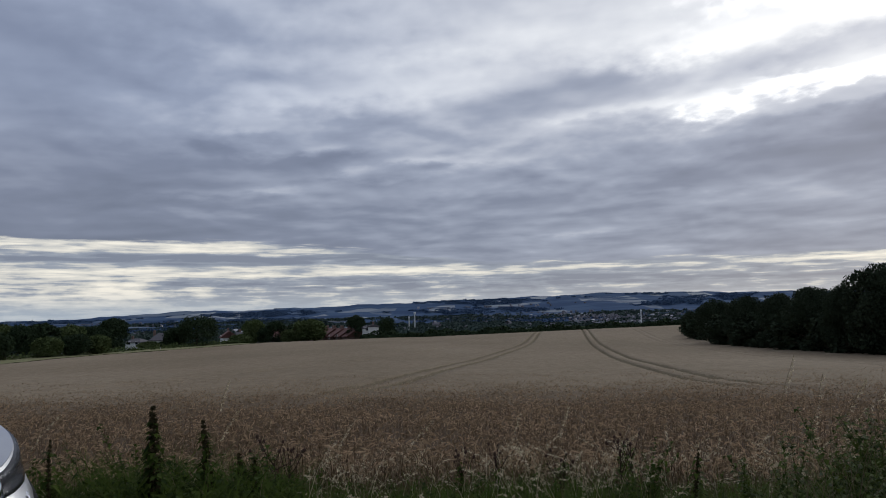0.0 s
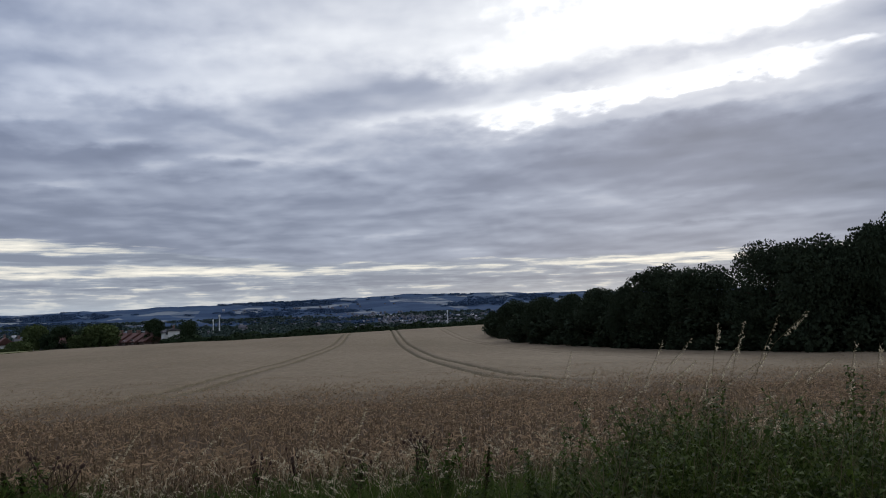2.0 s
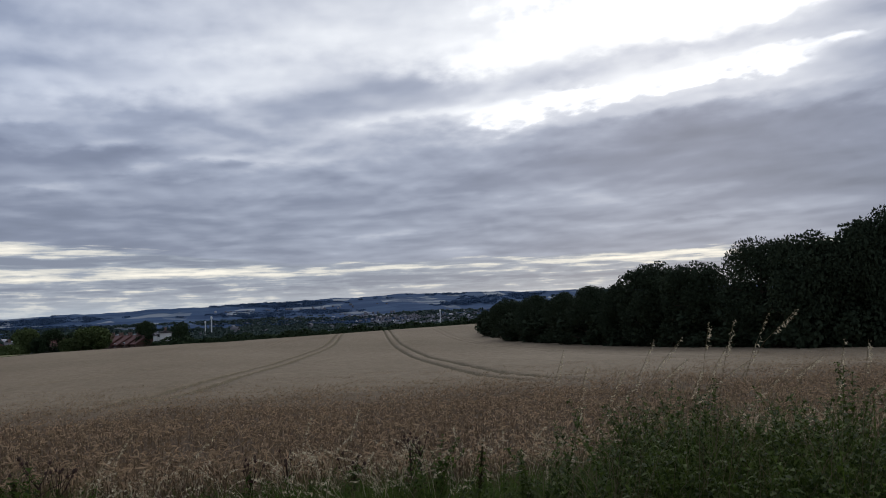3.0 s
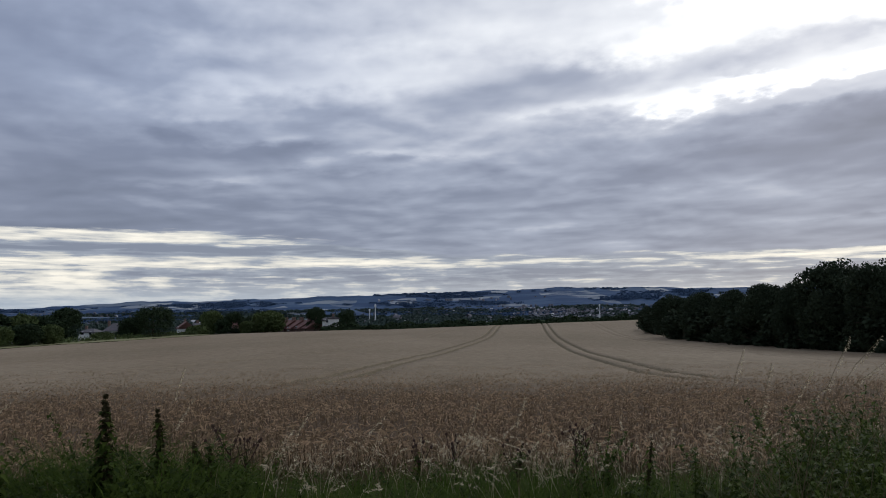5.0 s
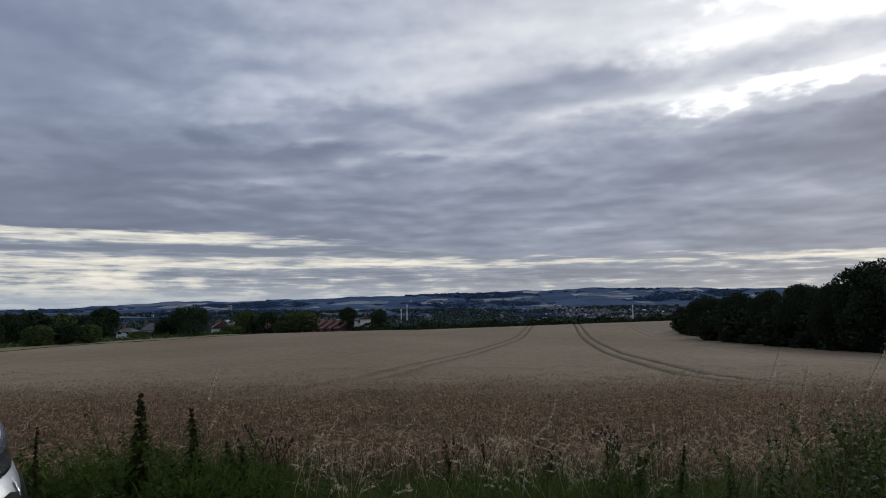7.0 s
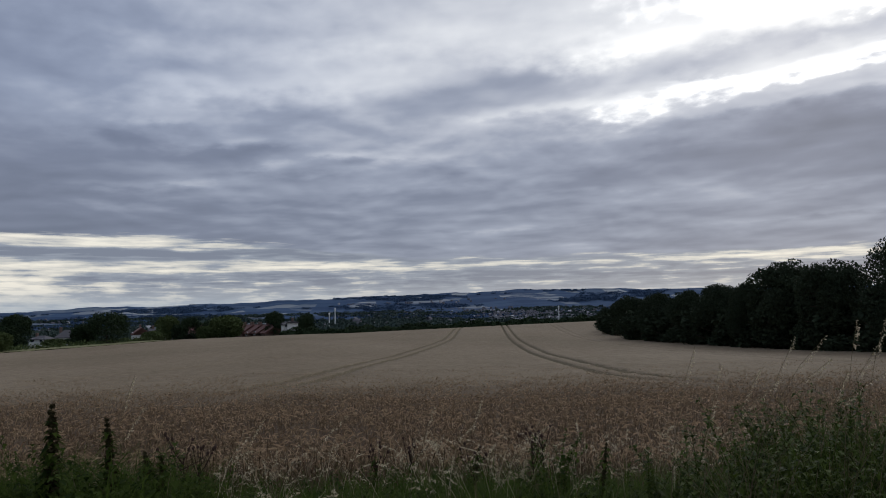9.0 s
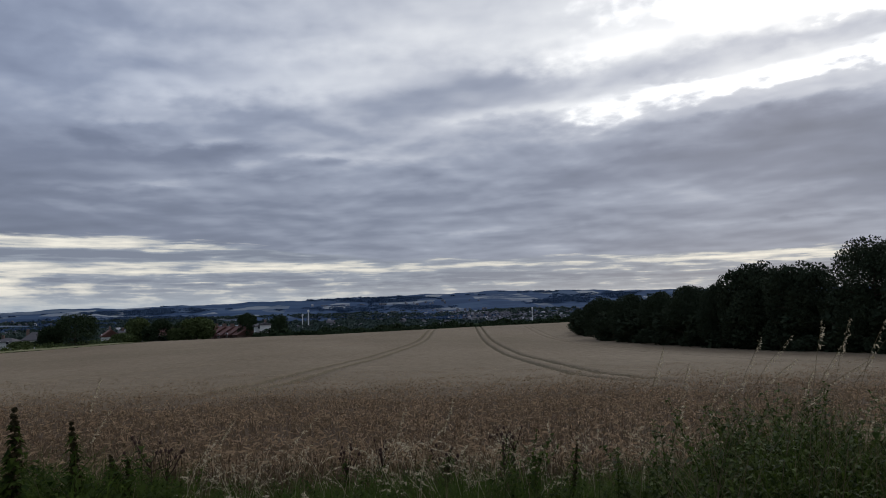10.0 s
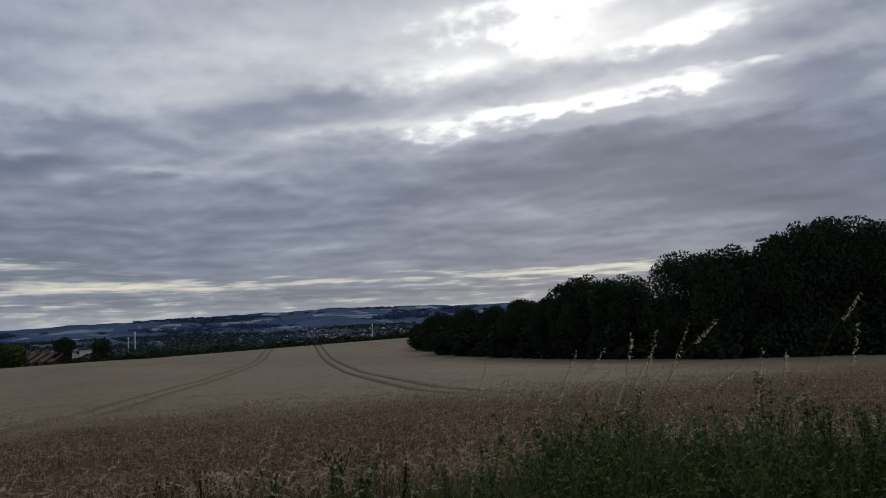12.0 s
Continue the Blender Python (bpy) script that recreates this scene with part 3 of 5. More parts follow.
def wheat(name, n, y0, y1, width, label):
    """Single stalks over a strip of the field: thin stem, drooping dry leaf, nodding ear."""
    y = y0 + (y1 - y0) * rng.random(n) ** 1.45
    x = rng.uniform(-1, 1, n) * width(y) + 1.0 + 0.25 * y
    ok = (np.abs(off_tram(x, y) - GAUGE) > 0.22) & (x > field_left(y)) & (x < field_right(y))
    ok &= np.sin(x * 1.3 + 2 * np.sin(y * 0.8)) * np.sin(y * 1.7 + np.sin(x)) + rng.normal(0, 0.5, n) > -0.75
    x, y = x[ok], y[ok]
    n = len(x)
    drift = 0.05 * np.sin(x * 0.9 + 1.3 * np.sin(y * 0.5)) * np.sin(y * 0.8)
    h = rng.normal(0.62, 0.06, n) * (1 - 0.13 * ease(y, 22, 46)) + drift
    a = rng.uniform(0, 2 * np.pi, n)
    lean = rng.uniform(0.03, 0.22, n)
    g = land(x, y)
    out = np.stack([np.cos(a), np.sin(a), 0 * a], -1)
    side = np.stack([-np.sin(a), np.cos(a), 0 * a], -1)
    up = np.array([0, 0, 1.0])
    foot = np.stack([x, y, g + 0.15 * h], -1)
    neck = foot + out * lean[:, None] + up * (0.85 * h)[:, None]
    nod = rng.uniform(-1.25, 0.35, n)
    long = rng.uniform(0.075, 0.12, n) * (1 + 0.006 * np.maximum(y - 8, 0))
    tip = neck + (out * np.cos(nod)[:, None] + up * np.sin(nod)[:, None]) * long[:, None]
    bow = (neck + tip) / 2 + up * (0.018 * (nod < -0.1))[:, None]
    wide = rng.uniform(0.0016, 0.0030, n)[:, None]
    e = rng.uniform(0.0065, 0.0105, n)[:, None] * (1 + 0.02 * np.maximum(y - 8, 0))[:, None]
    lift = np.cross(tip - neck, side)
    lift /= np.linalg.norm(lift, axis=1)[:, None]
    b = rng.uniform(0, 2 * np.pi, n)
    leaf_out = np.stack([np.cos(b), np.sin(b), 0 * b], -1)
    leaf_side = np.stack([-np.sin(b), np.cos(b), 0 * b], -1) * rng.uniform(0.003, 0.007, n)[:, None]
    node = foot + (neck - foot) * rng.uniform(0.72, 0.97, n)[:, None]
    elbow = node + leaf_out * rng.uniform(0.04, 0.09, n)[:, None] + up * rng.uniform(-0.01, 0.05, n)[:, None]
    end = elbow + leaf_out * rng.uniform(0.02, 0.07, n)[:, None] - up * rng.uniform(0.02, 0.09, n)[:, None]
    V = np.stack([foot - side * wide, foot + side * wide, neck + side * wide, neck - side * wide,
                  neck, bow + side * e, tip, bow - side * e, neck, bow + lift * e, tip, bow - lift * e,
                  node, elbow + leaf_side, end, elbow - leaf_side], 1)
    q = np.arange(n)[:, None] * 16
    me = mesh_of(name, V.reshape(-1, 3), np.concatenate([q + [0, 1, 2, 3], q + [4, 5, 6, 7], q + [8, 9, 10, 11], q + [12, 13, 14, 15]]), WHEAT_STEM)
    me.materials.append(WHEAT_EAR)
    me.materials.append(BRIGHTENED_EAR)
    # stalks further out take the brightened ear colour
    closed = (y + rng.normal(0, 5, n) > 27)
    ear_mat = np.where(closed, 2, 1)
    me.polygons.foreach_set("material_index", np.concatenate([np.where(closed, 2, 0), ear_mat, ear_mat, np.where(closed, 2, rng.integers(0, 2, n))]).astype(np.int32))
    tagged(new(name, me), label, "wheat", kind="stuff")


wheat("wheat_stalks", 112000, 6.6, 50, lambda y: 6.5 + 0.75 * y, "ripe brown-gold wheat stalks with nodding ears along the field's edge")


# rough grass between the crop and the hedge
ys = np.linspace(100, 240, 60)
xs = np.stack([field_left(ys) - 0.2, field_left(ys) - 3, field_left(ys) - 7, field_left(ys) - 14], 1)
yg = np.repeat(ys[:, None], 4, 1)
v, f = grid(xs, yg, land(xs, yg) + 0.10 + 0.12 * rng.random(xs.shape) + np.array([0.50, 0.45, 0.5, 0.5]))
tagged(new("field_margin", mesh_of("field_margin", v, f, MARGIN, True)), "strip of rough pale grass between crop and hedgerow", "grass strip", kind="structure")


# ---- trees ----
def tree_parts(root, height, width, base, count, leaf, mat, seed, limbs=9, gaps=0.25, fine=0.13):
    """Trunk with limbs, and a crown of many small leaves in uneven clumps."""
    g = np.random.default_rng(seed)
    top = height * 0.72
    tr = max(0.10, height * 0.022)
    zs = np.linspace(-0.3, top, 7)
    bend = np.cumsum(g.normal(0, 0.02 * height, (7, 2)), 0) * 0.4
    pieces = [tube(np.column_stack([bend, zs]), tr * np.linspace(1.25, 0.30, 7), 7)]
    centres = []
    for i in range(limbs):
        z0 = g.uniform(base * 0.7, top * 0.9)
        a = i * 2.4 + g.uniform(-0.5, 0.5)
        ln = width * 0.5 * g.uniform(0.65, 0.95) * (1.05 - 0.4 * (z0 / height))
        rise = g.uniform(0.1, 0.5) * ln
        st = np.array([np.interp(z0, zs, bend[:, 0]), np.interp(z0, zs, bend[:, 1]), z0])
        s = np.linspace(0, 1, 5)[:, None]
        pts = st + s * np.array([np.cos(a) * ln, np.sin(a) * ln, rise]) + np.sin(s * 3.1) * g.normal(0, 0.06 * ln, 3)
        pieces.append(tube(pts, tr * np.linspace(0.5, 0.10, 5), 5))
        centres += [pts[3], pts[4], pts[2]]
    nb = int((60 + 16 * width / 4) * (0.13 / fine) ** 1.7)
    nb = int(nb * 0.7)
    d = g.normal(size=(nb, 3))
    d[:, 2] = np.abs(d[:, 2]) * np.where(g.random(nb) < 0.7, 1.0, -1.0)
    d /= np.linalg.norm(d, axis=1)[:, None]
    d = np.sign(d) * np.abs(d) ** 0.85
    size = g.uniform(0.7, 1.35, nb) * width * fine
    half, semi = width * 0.5, (height - base) * 0.5
    centres = np.column_stack([d[:, 0] * (half - size), d[:, 1] * (half - size), base + semi + d[:, 2] * (semi - size * 0.9)])
    centres[:, :2] *= g.uniform(0.75, 1.0, nb)[:, None]
    some = g.random(nb) > gaps * 0.4
    centres, size = centres[some], size[some]
    pick = g.choice(len(centres), count, p=size ** 2 / np.sum(size ** 2))
    o = g.normal(size=(count, 3))
    o /= np.linalg.norm(o, axis=1)[:, None]
    o *= (g.random(count) ** 0.30)[:, None]
    pos = centres[pick] + o * size[pick][:, None] * np.array([1.25, 1.25, 0.85])
    pos[:, 2] = np.maximum(pos[:, 2], 0.15)
    part("trunk", join(pieces), BARK, root, smooth=True)
    part("crown", leaves(pos, leaf, 0.5, 0.7, 0.3, g), mat, root)
    return root


def plant_tree(name, x, y, height, width, base, count, leaf, mat, seed, label, group, **more):
    root = new(name)
    root.location = (x, y, float(land(x, y)))
    tagged(tree_parts(root, height, width, base, count, leaf, mat, seed, **more), label, "tree", group)
    return root


# the wood at the field's side; its tall trees stand nearest the lane
EDGE_AZ = [17.6, 18.4, 19.5, 21.3, 25.4, 28.9, 33.5, 41.0, 50.2, 56, 64]
EDGE_D = [190, 184, 158, 126, 103.0, 92.0, 80.6, 68.2, 68.0, 69, 70]
TOP_AZ = [17.6, 18.5, 19.1, 21.5, 23.5, 25.9, 27.7, 28.7, 29.8, 31.5, 33.8, 34.9, 35.2, 37.1, 39.4, 41.6, 42.7, 44.2, 46.4, 48.1, 49.7, 51, 64]
TOP_EL = [-0.9, -0.3, 0.37, 1.06, 1.34, 1.73, 1.47, 2.0, 2.77, 3.0, 2.6, 2.8, 3.77, 4.38, 4.57, 4.29, 4.6, 5.24, 5.96, 6.16, 5.55, 5.1, 5.0]
g2 = np.random.default_rng(5)


def wood_tree(ob, a, d, top_el, wide, h0, w0, turn):
    x, y = d * math.sin(radians(a)), d * math.cos(radians(a))
    h = 1.6 + d * math.tan(radians(top_el)) - float(land(x, y)) + 0.2
    ob.matrix_basis = Matrix.Translation((x, y, float(land(x, y)) - 0.2)) @ Matrix.Rotation(turn, 4, "Z") @ Matrix.Diagonal((wide / w0, wide / w0, h / h0, 1))


# great trees whose domes make the wood's outline: heading, width in degrees, height of the top in degrees
DOMES = [(18.9, 1.3, 0.15), (20.6, 2.6, 1.05), (22.6, 2.6, 1.14), (24.6, 2.6, 1.28), (26.7, 3.2, 1.66), (28.5, 2.4, 1.50), (31.0, 4.6, 2.98), (33.8, 4.4, 2.90), (38.2, 5.4, 4.52), (41.2, 5.2, 4.50),
         (44.4, 4.4, 5.05), (46.3, 5.0, 5.75), (48.4, 6.2, 6.10), (50.9, 5.4, 5.55), (53.8, 6.0, 5.4), (57.5, 6.5, 5.3), (62.5, 6.5, 5.6)]
great = []
for k, (a, wd, e) in enumerate(DOMES):
    d = float(np.interp(a, EDGE_AZ, EDGE_D))
    wide = d * math.tan(radians(wd)) * 1.25
    d += min(wide * 0.42, 5.0)
    if k in (2, 6, 8, 12):
        airy = k > 7
        ob = plant_tree("great_tree", 60, 60, 12.0, 12.0, 0.4, 27000 if airy else 26000, 0.24 if airy else 0.32, OAK_LEAF, 40 + k, "large dark broadleaf tree with a domed crown in the wood", "trees of the wood", limbs=14, gaps=0.75 if airy else 0.2, fine=0.14 if airy else 0.15)
        great.append(ob)
    else:
        ob = copy_thing(great[(2 + k % 2 if a > 40 and len(great) > 3 else k % 2) % len(great)], Matrix.Identity(4)) if great else None
    if ob is None:
        continue
    wood_tree(ob, a, d, e + (0.28 if a > 28 else 0.05), wide, 12.0, 12.0, k * 1.9)
for k in (0, 1):
    a, wd, e = DOMES[k]
    d = float(np.interp(a, EDGE_AZ, EDGE_D))
    wide = d * math.tan(radians(wd)) * 1.12
    wood_tree(copy_thing(great[k], Matrix.Identity(4)), a, d + 3.0, e, wide, 12.0, 12.0, k * 1.9)

# lower trees that fill the wood behind and between
fill = []
azw, i = 19.6, 0
while azw < 64:
    d = float(np.interp(azw, EDGE_AZ, EDGE_D)) + 4.0
    wide = 7.0 + 1.0 * g2.random()
    for row in range(2):
        a = azw + row * 1.2
        e_top = float(np.interp(a, TOP_AZ, TOP_EL))
        foot = -2.2 if a < 24 else -3.0
        e = foot + (e_top - foot) * (g2.uniform(0.62, 0.78) if a < 35 else g2.uniform(0.50, 0.62))
        if i < 3:
            ob = plant_tree("broadleaf_tree", 60, 60, 9.0, 8.0, 0.1, 4200, 0.52, OAK_LEAF, 60 + i, "dark green broadleaf tree inside a dense wood", "trees of the wood", limbs=10, gaps=0.1)
            fill.append(ob)
        else:
            ob = copy_thing(fill[i % 3], Matrix.Identity(4))
        wood_tree(ob, a, d + 6.0 * row, e, wide, 9.0, 8.0, g2.uniform(0, 6.28))
        i += 1
    azw += math.degrees(wide * 0.62 / d)

# low scrub that closes the foot of the wood
scrub_models = [plant_tree("scrub_bush", 60, 60, 3.0, 4.2, 0.0, 1300, 0.34, OAK_LEAF, 70 + k, "dark green scrub filling the foot of the wood", "scrub under the wood", limbs=6, gaps=0.1) for k in range(3)]
azw, i = 18.9, 0
while azw < 60:
    d = float(np.interp(azw, EDGE_AZ, EDGE_D)) + 1.6
    x, y = d * math.sin(radians(azw)), d * math.cos(radians(azw))
    sw = g2.uniform(0.9, 1.3)
    m = Matrix.Translation((x, y, float(land(x, y)) - 0.2)) @ Matrix.Rotation(g2.uniform(0, 6.28), 4, "Z") @ Matrix.Diagonal((sw, sw, g2.uniform(0.7, 1.5), 1))
    if i < 3:
        scrub_models[i].matrix_basis = m
    else:
        copy_thing(scrub_models[i % 3], Matrix.Identity(4)).matrix_basis = m
    azw += math.degrees(3.0 / d)
    i += 1

# hedgerow trees and bushes beyond the crop: heading, distance, height of top in degrees, width in degrees
ROW = [(-30.5, 172, -0.40, 2.6), (-28.7, 176, -0.45, 2.4), (-27.0, 200, -0.05, 2.0), (-25.6, 182, -0.85, 2.0), (-24.0, 186, -0.70, 2.2), (-22.6, 190, -0.80, 1.8),
       (-21.6, 222, 0.24, 2.1), (-16.2, 226, 0.38, 2.9), (-17.6, 232, -0.40, 1.8),
       (-12.4, 262, 0.05, 1.6), (-11.6, 256, -0.55, 1.2), (-9.9, 256, -0.72, 1.3), (-13.3, 250, -0.95, 1.6), (-8.5, 254, -0.03, 2.5), (-5.1, 262, 0.18, 1.5), (-2.9, 260, 0.05, 1.5),
       (-26.0, 205, -0.02, 2.4), (-24.2, 212, -0.12, 2.2), (-23.0, 214, -0.25, 1.8), (-28.4, 204, 0.0, 2.4), (-10.8, 258, -0.12, 1.6), (-9.4, 262, -0.25, 1.5), (-22.2, 205, -0.45, 1.6),
       (-19.4, 226, -1.30, 1.5), (-18.1, 232, -1.25, 1.6), (-14.0, 240, -1.38, 1.4)]
row_models = []
for k, (a, d, e, wd) in enumerate(ROW):
    x, y = d * math.sin(radians(a)), d * math.cos(radians(a))
    h = (1.6 + d * math.tan(radians(e)) - float(land(x, y))) * 1.08
    wm = d * math.tan(radians(wd)) * 1.05
    if k in (0, 3, 6, 7, 10, 12):
        row_models.append((plant_tree("hedgerow_tree", x, y, h, wm, 0.0 if h < 5 else 0.4, 5600, 0.42, SCRUB_LEAF if e < -0.6 else HEDGE_LEAF, 90 + k, "green hedgerow tree with a full rounded crown beyond the crop", "hedgerow trees", limbs=8, gaps=0.15), h, wm))
    else:
        ob, h0, w0 = row_models[k % len(row_models)]
        m = Matrix.Translation((x, y, float(land(x, y)))) @ Matrix.Rotation(k * 1.3, 4, "Z") @ Matrix.Diagonal((wm / w0, wm / w0, h / h0, 1))
        copy_thing(ob, Matrix.Identity(4)).matrix_basis = m

# the hedge along the field's far side
hx = np.linspace(-20, 98, 5200)
hy = 243.5 + 0.02 * hx + rng.normal(0, 0.7, hx.size)
hz = land(hx, hy) + rng.random(hx.size) ** 0.7 * (2.5 + 0.5 * np.sin(hx * 0.35) + 0.3 * np.sin(hx * 1.1))
hedge = tagged(new("hedge"), "long dark clipped hedge along the far side of the crop", "hedge")
part("hedge_leaves", leaves(np.column_stack([hx, hy, hz]), 0.75, 0.4, 0.8), HEDGE_LEAF, hedge)
core_x = np.repeat(np.linspace(-20, 98, 90)[:, None], 5, 1)
core_y = 243.5 + 0.02 * core_x + np.array([-0.5, -0.45, 0, 0.45, 0.5])
v, f = grid(core_x, core_y, land(core_x, core_y) + np.array([-0.3, 1.7, 2.0, 1.7, -0.3]) + rng.normal(0, 0.08, core_x.shape))
part("hedge_core", (v, f), HEDGE_LEAF, hedge)
left_y = np.linspace(105, 240, 4200)
left_x = field_left(left_y) - 12.5 + rng.normal(0, 1.3, left_y.size)
left_hedge = tagged(new("hedge"), "overgrown green hedge along the field's lower side", "hedge")
part("hedge_leaves", leaves(np.column_stack([left_x, left_y, land(left_x, left_y) + (1.1 + 0.8 * np.sin(left_y * 0.31) ** 2) * rng.random(left_y.size)]), 0.5, 0.4, 0.8), SCRUB_LEAF, left_hedge)


def clumps(spots, tall, wide, quads, leaf, gen):
    """Many small far trees in one mesh: leaf quads round each spot."""
    n = len(spots)
    o = gen.normal(size=(n, quads, 3))
    o /= np.linalg.norm(o, axis=2)[:, :, None]
    o *= gen.random((n, quads, 1)) ** 0.4
    h = (tall * gen.uniform(0.6, 1.25, n))[:, None]
    wd = (wide * gen.uniform(0.7, 1.3, n))[:, None]
    pos = np.stack([spots[:, 0:1] + o[:, :, 0] * wd, spots[:, 1:2] + o[:, :, 1] * wd, spots[:, 2:3] + h * (0.5 + 0.5 * o[:, :, 2])], -1)
    return leaves(pos.reshape(-1, 3), leaf, 0.4, 0.85, 0.2, gen)


def scatter(n, d0, d1, a0, a1, gen, belts=True):
    """Spots in the valley, drawn together in belts."""
    a = radians(1) * gen.uniform(a0, a1, n)
    d = np.exp(gen.uniform(math.log(d0), math.log(d1), n))
    x, y = d * np.sin(a), d * np.cos(a)
    if belts:
        ok = np.sin(x / 61 + 2 * np.sin(y / 173)) + np.sin(y / 83 + 1.5 * np.sin(x / 211)) + gen.normal(0, 0.5, n) > 0.2
        x, y = x[ok], y[ok]
    return np.column_stack([x, y, land(x, y)])


g3 = np.random.default_rng(21)
near_belt = np.concatenate([scatter(420, 262, 520, -34, 30, g3), scatter(46, 262, 330, -36, -20, g3, False)])
near_az, near_d = np.degrees(np.arctan2(near_belt[:, 0], near_belt[:, 1])), np.hypot(near_belt[:, 0], near_belt[:, 1])
clear_view = np.ones(len(near_belt), bool)
for a, d, wd in [(-20.0, 310, 0.9), (-18.6, 300, 0.9), (-14.1, 290, 0.7), (-12.9, 292, 0.7), (-11.2, 290, 0.5), (-6.4, 290, 1.4)]:
    clear_view &= (np.abs(near_az - a) > wd + 0.7) | (near_d > d)
near_belt = near_belt[clear_view]
tagged(new("valley_trees", mesh_of("valley_trees", *clumps(near_belt, 7.5, 3.8, 190, 0.9, g3), HAZED_FAR_LEAF)), "scattered green trees and hedges down in the valley", "trees", kind="stuff")
tagged(new("far_woods", mesh_of("far_woods", *clumps(scatter(5600, 900, 2650, -40, 40, g3), 10, 15, 26, 7.5, g3), HAZED_FAR_LEAF)), "belts of dark woodland across the valley floor", "woods", kind="stuff")


tagged(new("valley_woods", mesh_of("valley_woods", *clumps(scatter(1300, 430, 920, -40, 40, g3), 9, 8, 70, 2.6, g3), HAZED_FAR_LEAF)), "dark tree belts and hedges beyond the nearest houses", "woods", kind="stuff")


# ---- houses ----
def gable(bm, x0, x1, y0, y1, z0, z1, over=0.35, hip=0.0):
    """A pitched roof with its ridge along x, as a thick closed shape."""
    ym = (y0 + y1) / 2
    def shell(o, dz):
        return [bm.verts.new(p) for p in ((x0 - o, y0 - o, z0 + dz), (x1 + o, y0 - o, z0 + dz), (x1 + o, y1 + o, z0 + dz), (x0 - o, y1 + o, z0 + dz), (x0 - o + hip, ym, z1 + dz), (x1 + o - hip, ym, z1 + dz))]
    a, b = shell(over, 0.0), shell(over, -0.22)
    for s, flip in ((a, False), (b, True)):
        for q in ((0, 1, 5, 4), (2, 3, 4, 5), (1, 2, 5), (3, 0, 4)):
            bm.faces.new([s[i] for i in (reversed(q) if flip else q)])
    for i in range(4):
        j = (i + 1) % 4
        bm.faces.new([a[j], a[i], b[i], b[j]])
    return bm


def house(x, y, turn, wide, deep, eaves, ridge, wall_mat, roof_mat, label, hip=0.0, chimneys=1, sink=0.0):
    root = tagged(new("house"), label, "house", "houses beyond the field")
    root.matrix_basis = Matrix.Translation((x, y, float(land(x, y)) - sink)) @ Matrix.Rotation(radians(turn), 4, "Z")
    bm = bmesh.new()
    box(bm, -wide / 2, -deep / 2, -1.5, wide / 2, deep / 2, eaves)
    if hip < 0.5:
        for s in (-1, 1):
            tri = [bm.verts.new((s * (wide / 2 - 0.01), q, zq)) for q, zq in ((-deep / 2, eaves), (deep / 2, eaves), (0, ridge - 0.15))]
            bm.faces.new(tri)
    part("wall", bm, wall_mat, root)
    roof = part("roof", gable(bmesh.new(), -wide / 2, wide / 2, -deep / 2, deep / 2, eaves, ridge, hip=hip), roof_mat, root)
    for c in range(chimneys):
        cx = (-0.32, 0.32)[c % 2] * wide
        part("chimney", box(bmesh.new(), cx - 0.4, -0.3, ridge - 1.0, cx + 0.4, 0.3, ridge + 0.9, 0.05), BRICK, roof)
    n = max(2, int(wide / 2.6))
    for storey in range(2 if eaves > 4 else 1):
        for i in range(n):
            wx = (i + 0.5) / n * wide - wide / 2
            z = 1.0 + 2.6 * storey
            win = part("window", box(bmesh.new(), wx - 0.6, -deep / 2 - 0.05, z, wx + 0.6, -deep / 2 + 0.1, z + 1.2, 0.03), RENDER_WHITE, root)
            part("pane", box(bmesh.new(), wx - 0.5, -deep / 2 - 0.07, z + 0.1, wx + 0.5, -deep / 2 - 0.03, z + 1.1), GLASS, win)
    for s in (-1, 1):
        win = part("window", box(bmesh.new(), s * wide / 2 - 0.06, -0.6, 1.2, s * wide / 2 + 0.06, 0.6, 2.4, 0.02), RENDER_WHITE, root)
        part("pane", box(bmesh.new(), s * wide / 2 - 0.08, -0.5, 1.3, s * wide / 2 + 0.08, 0.5, 2.3), GLASS, win)
    return root


def spot(a, d):
    return d * math.sin(radians(a)), d * math.cos(radians(a))


GREY = "rendered bungalow with a grey hipped roof among the trees"
RED = "brick house with a weathered red tile roof in a row"
WHITE = "white rendered house with a pitched roof at the field's far side"
house(*spot(-18.6, 275), 12, 6.4, 6, 3.9, 6.2, RENDER_WHITE, GREY_TILE, GREY, hip=2.6)
house(*spot(-20.1, 300), -20, 6.5, 5, 4.6, 5.8, RENDER_WHITE, GREY_TILE, GREY, hip=2.5)
house(*spot(-14.1, 276), -70, 5.5, 5.2, 4.2, 6.4, RENDER_WHITE, RED_TILE, "white gabled cottage with a red tile roof behind the hedge")
house(*spot(-12.9, 282), 20, 6.5, 5.5, 4.6, 6.2, RENDER_WHITE, GREY_TILE, WHITE)
house(*spot(-11.6, 300), -55, 9, 7, 3.0, 6.2, BRICK, GREY_TILE, "brick house with a dark roof half hidden by trees")
for k in range(5):
    house(*spot(-7.5 + 0.55 * k, 276 - 3 * k), -58, 7.2, 8.5, 4.6 - 0.15 * k, 7.6 - 0.25 * k, BRICK, RED_TILE, RED, chimneys=2, sink=1.4)
house(*spot(-3.85, 249), 96, 4.2, 3.2, 4.9, 5.5, RENDER_WHITE, GREY_TILE, WHITE)
house(*spot(-4.15, 251), 20, 3.6, 3.0, 4.4, 5.0, RENDER_WHITE, GREY_TILE, WHITE, chimneys=0)
